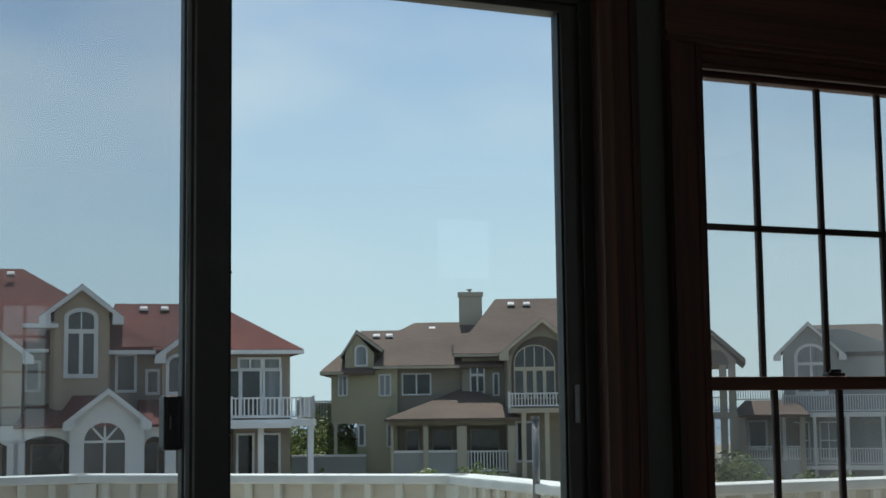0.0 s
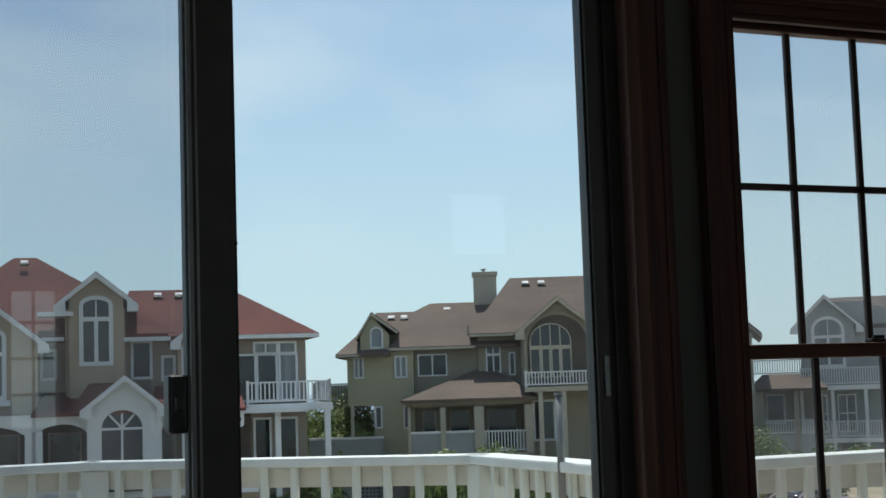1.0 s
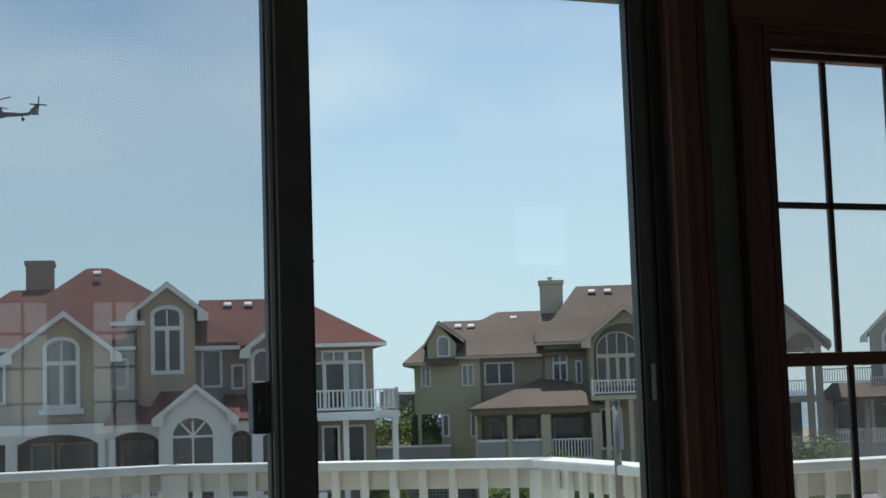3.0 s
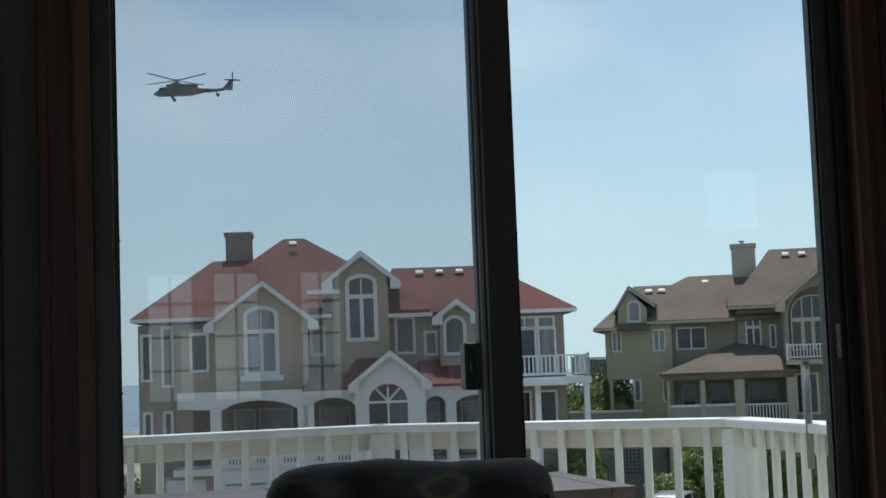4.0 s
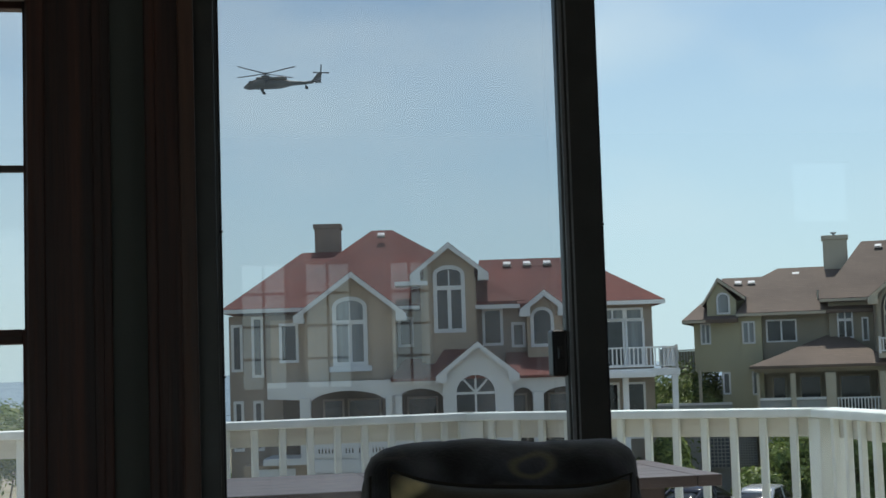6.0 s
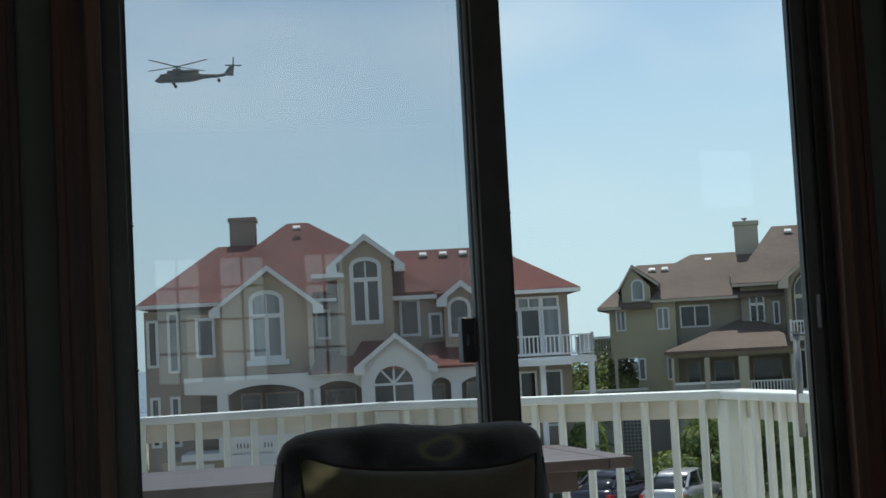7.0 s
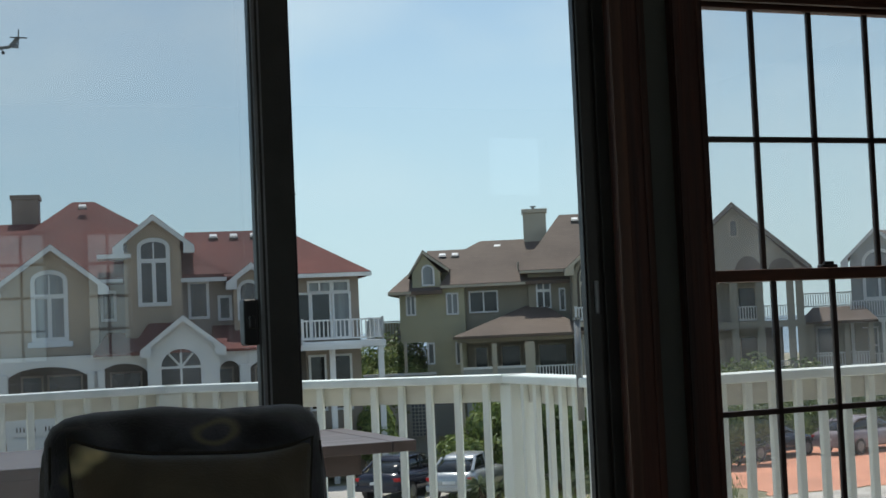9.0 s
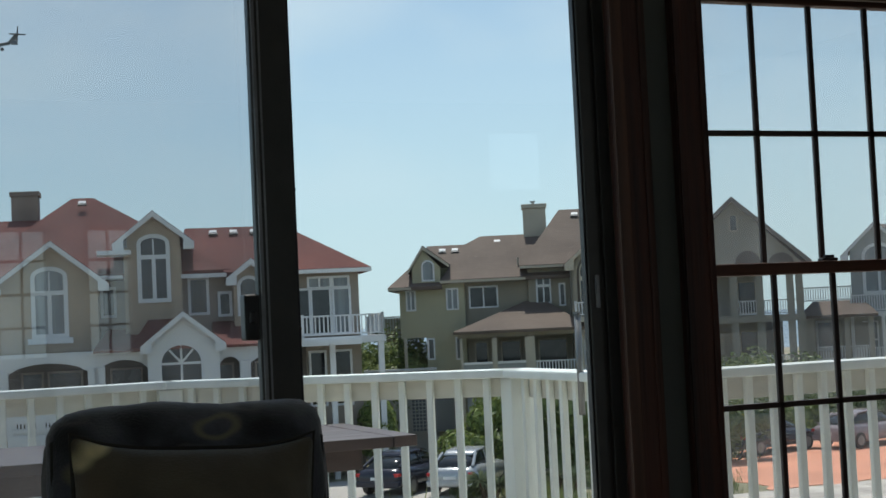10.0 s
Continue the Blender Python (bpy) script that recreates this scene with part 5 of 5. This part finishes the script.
def loft(stations, power, lean=0.0):
    """A rounded hull along x; stations: x, half width, foot, top; lean narrows it upwards."""
    bm = bmesh.new()
    rings = []
    for x, hw, z0, z1 in stations:
        ring = []
        for k in range(16):
            a = 2 * math.pi * k / 16
            co, si = math.copysign(abs(math.cos(a)) ** power, math.cos(a)), math.copysign(abs(math.sin(a)) ** power, math.sin(a))
            ring.append(bm.verts.new((x, hw * co * (1 - lean * (si + 1) / 2), (z0 + z1) / 2 + (z1 - z0) / 2 * si)))
        rings.append(ring)
    for ra, rb in zip(rings, rings[1:]):
        for k in range(16):
            bm.faces.new((ra[k], ra[(k + 1) % 16], rb[(k + 1) % 16], rb[k]))
    bm.faces.new(rings[0][::-1])
    bm.faces.new(rings[-1])
    return bm


def car(x, y, turn, paint, label, seed=0):
    """A parked saloon: body, cabin glass, wheels, lamps and bumper."""
    c = thing("car", pose(x * 0.972, y, -4.58, 0, 0, turn), label, "car", "cars parked before the houses")
    body = [(-2.32, 0.66, 0.44, 0.80), (-2.22, 0.80, 0.32, 0.93), (-1.75, 0.88, 0.24, 1.0), (-0.8, 0.90, 0.22, 0.97), (0.6, 0.90, 0.22, 0.95), (1.2, 0.89, 0.22, 0.92), (1.9, 0.84, 0.26, 0.80), (2.25, 0.70, 0.34, 0.67), (2.33, 0.52, 0.40, 0.58)]
    part("body", loft(body, 0.45), paint, c, smooth=True)
    part("cabin_glass", loft([(-2.05, 0.62, 0.86, 1.0), (-1.5, 0.68, 0.86, 1.24), (-0.9, 0.67, 0.86, 1.39), (0.0, 0.67, 0.86, 1.43), (0.5, 0.68, 0.86, 1.31), (1.3, 0.66, 0.84, 0.95)], 0.5, 0.2), CAR_GLASS, c, smooth=True)
    part("roof", loft([(-1.35, 0.50, 1.26, 1.31), (-0.9, 0.57, 1.34, 1.43), (0.0, 0.58, 1.37, 1.47), (0.4, 0.54, 1.33, 1.38)], 0.6), paint, c, smooth=True)
    for s in (-1, 1):
        part("pillar", tube([(-1.95, s * 0.70, 0.97), (-1.2, s * 0.58, 1.34)], 0.06, 8), paint, c)
        part("pillar", tube([(-0.3, s * 0.69, 0.97), (-0.3, s * 0.58, 1.41)], 0.03, 6), paint, c)
        for wx in (-1.4, 1.4):
            wheel = part("wheel", tube([(wx, s * 0.7, 0.32), (wx, s * 0.9, 0.32)], 0.32, 18), BLACK, c)
            part("rim", tube([(wx, s * 0.9, 0.32), (wx, s * 0.915, 0.32)], 0.2, 14), STEEL, wheel)
        part("tail_lamp", box(-2.30, -2.05, s * 0.66 - 0.16, s * 0.66 + 0.16, 0.68, 0.80, bevel=0.03), TAIL_RED, c)
        part("headlight", box(2.05, 2.2, s * 0.66 - 0.14, s * 0.66 + 0.14, 0.62, 0.74, bevel=0.02), CURTAIN_GLASS, c)
    part("bumper", box(-2.33, -2.1, -0.82, 0.82, 0.34, 0.55, bevel=0.05), paint, c)
    part("plate", box(-2.345, -2.33, -0.22, 0.22, 0.58, 0.68), WHITE_TRIM, c)


CAR_GLASS = material("car_glass", (0.015, 0.018, 0.02), 0.05, spread=0.1, bump=0)
TAIL_RED = material("tail_lamp_red", (0.45, 0.02, 0.02), 0.2, bump=0)
SILVER = material("silver_car_paint", (0.40, 0.42, 0.43), 0.25, metal=0.5, spread=0.04, bump=0)
NAVY = material("dark_blue_car_paint", (0.02, 0.022, 0.035), 0.18, spread=0.1, bump=0)
MAUVE = material("mauve_grey_car_paint", (0.30, 0.26, 0.27), 0.2, spread=0.1, bump=0)
car(19.9, 46.8, 50, SILVER, "silver saloon car parked on the driveway")
car(18.1, 48.2, 42, NAVY, "dark blue saloon car parked on the driveway")
car(34.5, 50.0, 15, NAVY, "dark blue saloon car parked beside the coral forecourt")
car(38.9, 49.4, 15, MAUVE, "mauve-grey saloon car parked beside the coral forecourt")

for i, (x, y, w, hgt, n, s, mat, z) in enumerate((
        (28.6, 52.5, 3.0, 2.4, 2000, 0.16, LEAF, -4.6), (23.6, 46.4, 3.0, 4.0, 2600, 0.15, LEAF_DARK, -4.6), (23.6, 53.0, 3.8, 3.5, 5600, 0.18, LEAF, -4.6), (18.6, 54.5, 3.2, 3.0, 2400, 0.17, LEAF, -4.6), (25.5, 50.0, 3.6, 3.4, 2200, 0.17, LEAF_DARK, -4.6), (16.6, 54.0, 3.0, 3.0, 1600, 0.17, LEAF_DARK, -4.6), (13.0, 53.0, 3.5, 1.6, 1300, 0.16, LEAF_DARK, -4.6),
        (20.6, 65.0, 4.8, 7.1, 7000, 0.17, LEAF_DARK, -4.6), (23.6, 62.3, 3.4, 6.9, 7000, 0.15, LEAF, -4.6), (42.5, 62.0, 6.5, 4.6, 3600, 0.2, LEAF_DARK, -4.6), (38.0, 61.0, 5.0, 4.4, 3000, 0.2, LEAF_DARK, -4.6), (31.4, 48.0, 2.6, 3.3, 2600, 0.15, LEAF_DARK, -4.6), (38.2, 56.5, 3.6, 3.5, 2600, 0.16, LEAF, -4.6), (43.5, 55.5, 5.0, 3.6, 2400, 0.2, LEAF_DARK, -4.6),
        (-8.0, 70.0, 12.0, 5.4, 12000, 0.2, LEAF, -4.6), (-1.5, 66.0, 7.0, 3.2, 2200, 0.25, LEAF, -4.6), (-16.0, 70.0, 10.0, 3.6, 2600, 0.28, LEAF, -4.6), (0.5, 55.0, 3.0, 1.5, 1000, 0.16, LEAF, -4.6))):
    shrub(x, y, w, hgt, n, s, mat, "leafy green shrub on sandy ground", seed=i + 3, z=z)


def yucca(x, y, height, seed):
    """Rosettes of stiff pointed blades on short stems."""
    random.seed(seed)
    t = thing("yucca", pose(x, y, -4.6), "spiky pale green yucca in the grass", "yucca", "yuccas by the driveway")
    for k in range(3):
        ox, oy, oz = random.uniform(-0.5, 0.5), random.uniform(-0.4, 0.4), height * random.uniform(0.35, 0.75)
        part("stem", tube([(ox * 0.5, oy * 0.5, -0.1), (ox, oy, oz)], 0.06, 6), BARK, t)
        bm = bmesh.new()
        for i in range(60):
            a, up = random.uniform(0, 6.283), random.uniform(-0.35, 1.2)
            d = Vector((math.cos(a) * math.cos(up), math.sin(a) * math.cos(up), math.sin(up)))
            side = d.cross(Vector((0, 0, 1))).normalized() * 0.035
            n = random.uniform(0.45, 0.7)
            base = Vector((ox, oy, oz))
            bend = Vector((0, 0, -0.12))
            vs = [bm.verts.new(base - side * 0.5), bm.verts.new(base + side * 0.5), bm.verts.new(base + d * n * 0.5 + side), bm.verts.new(base + d * n + bend), bm.verts.new(base + d * n * 0.5 - side)]
            bm.faces.new(vs)
        part("rosette", bm, YUCCA, t)


YUCCA = leaf_material("yucca_blades", (0.09, 0.13, 0.07), (0.22, 0.25, 0.15))
for i, (x, y, hgt) in enumerate(((18.9, 44.2, 1.0), (20.2, 43.8, 1.2), (21.4, 43.4, 1.2))):
    yucca(x, y, hgt, i + 40)


def grass():
    random.seed(77)
    verts, faces = [], []
    for k in range(17000):
        x, y = (random.uniform(6, 34), random.uniform(22, 56)) if k < 8000 else (random.uniform(15.5, 26), random.uniform(33, 46))
        if 9 < x < 15 + max(0.0, (y - 30) * 0.2) and y < 53 and random.random() < 0.96:
            continue
        if x > 24 and y > 33 and (x - 24) * 1.1 > (38 - y) * -0.9:
            continue
        if noise.noise(Vector((x * 0.25, y * 0.25, 1))) < -0.1:
            continue
        a = random.uniform(0, 6.283)
        hgt, lean = random.uniform(0.2, 0.6), random.uniform(0.05, 0.25)
        i = len(verts)
        verts += [(x - 0.03 * math.cos(a), y - 0.03 * math.sin(a), -4.75), (x + 0.03 * math.cos(a), y + 0.03 * math.sin(a), -4.75), (x + lean * math.sin(a), y + lean * math.cos(a), -4.6 + hgt)]
        faces.append((i, i + 1, i + 2))
    me = bpy.data.meshes.new("grass")
    me.from_pydata(verts, [], faces)
    me.materials.append(GRASS)
    tagged(new("grass", me), "tufts of dune grass", "grass", kind="stuff")


grass()
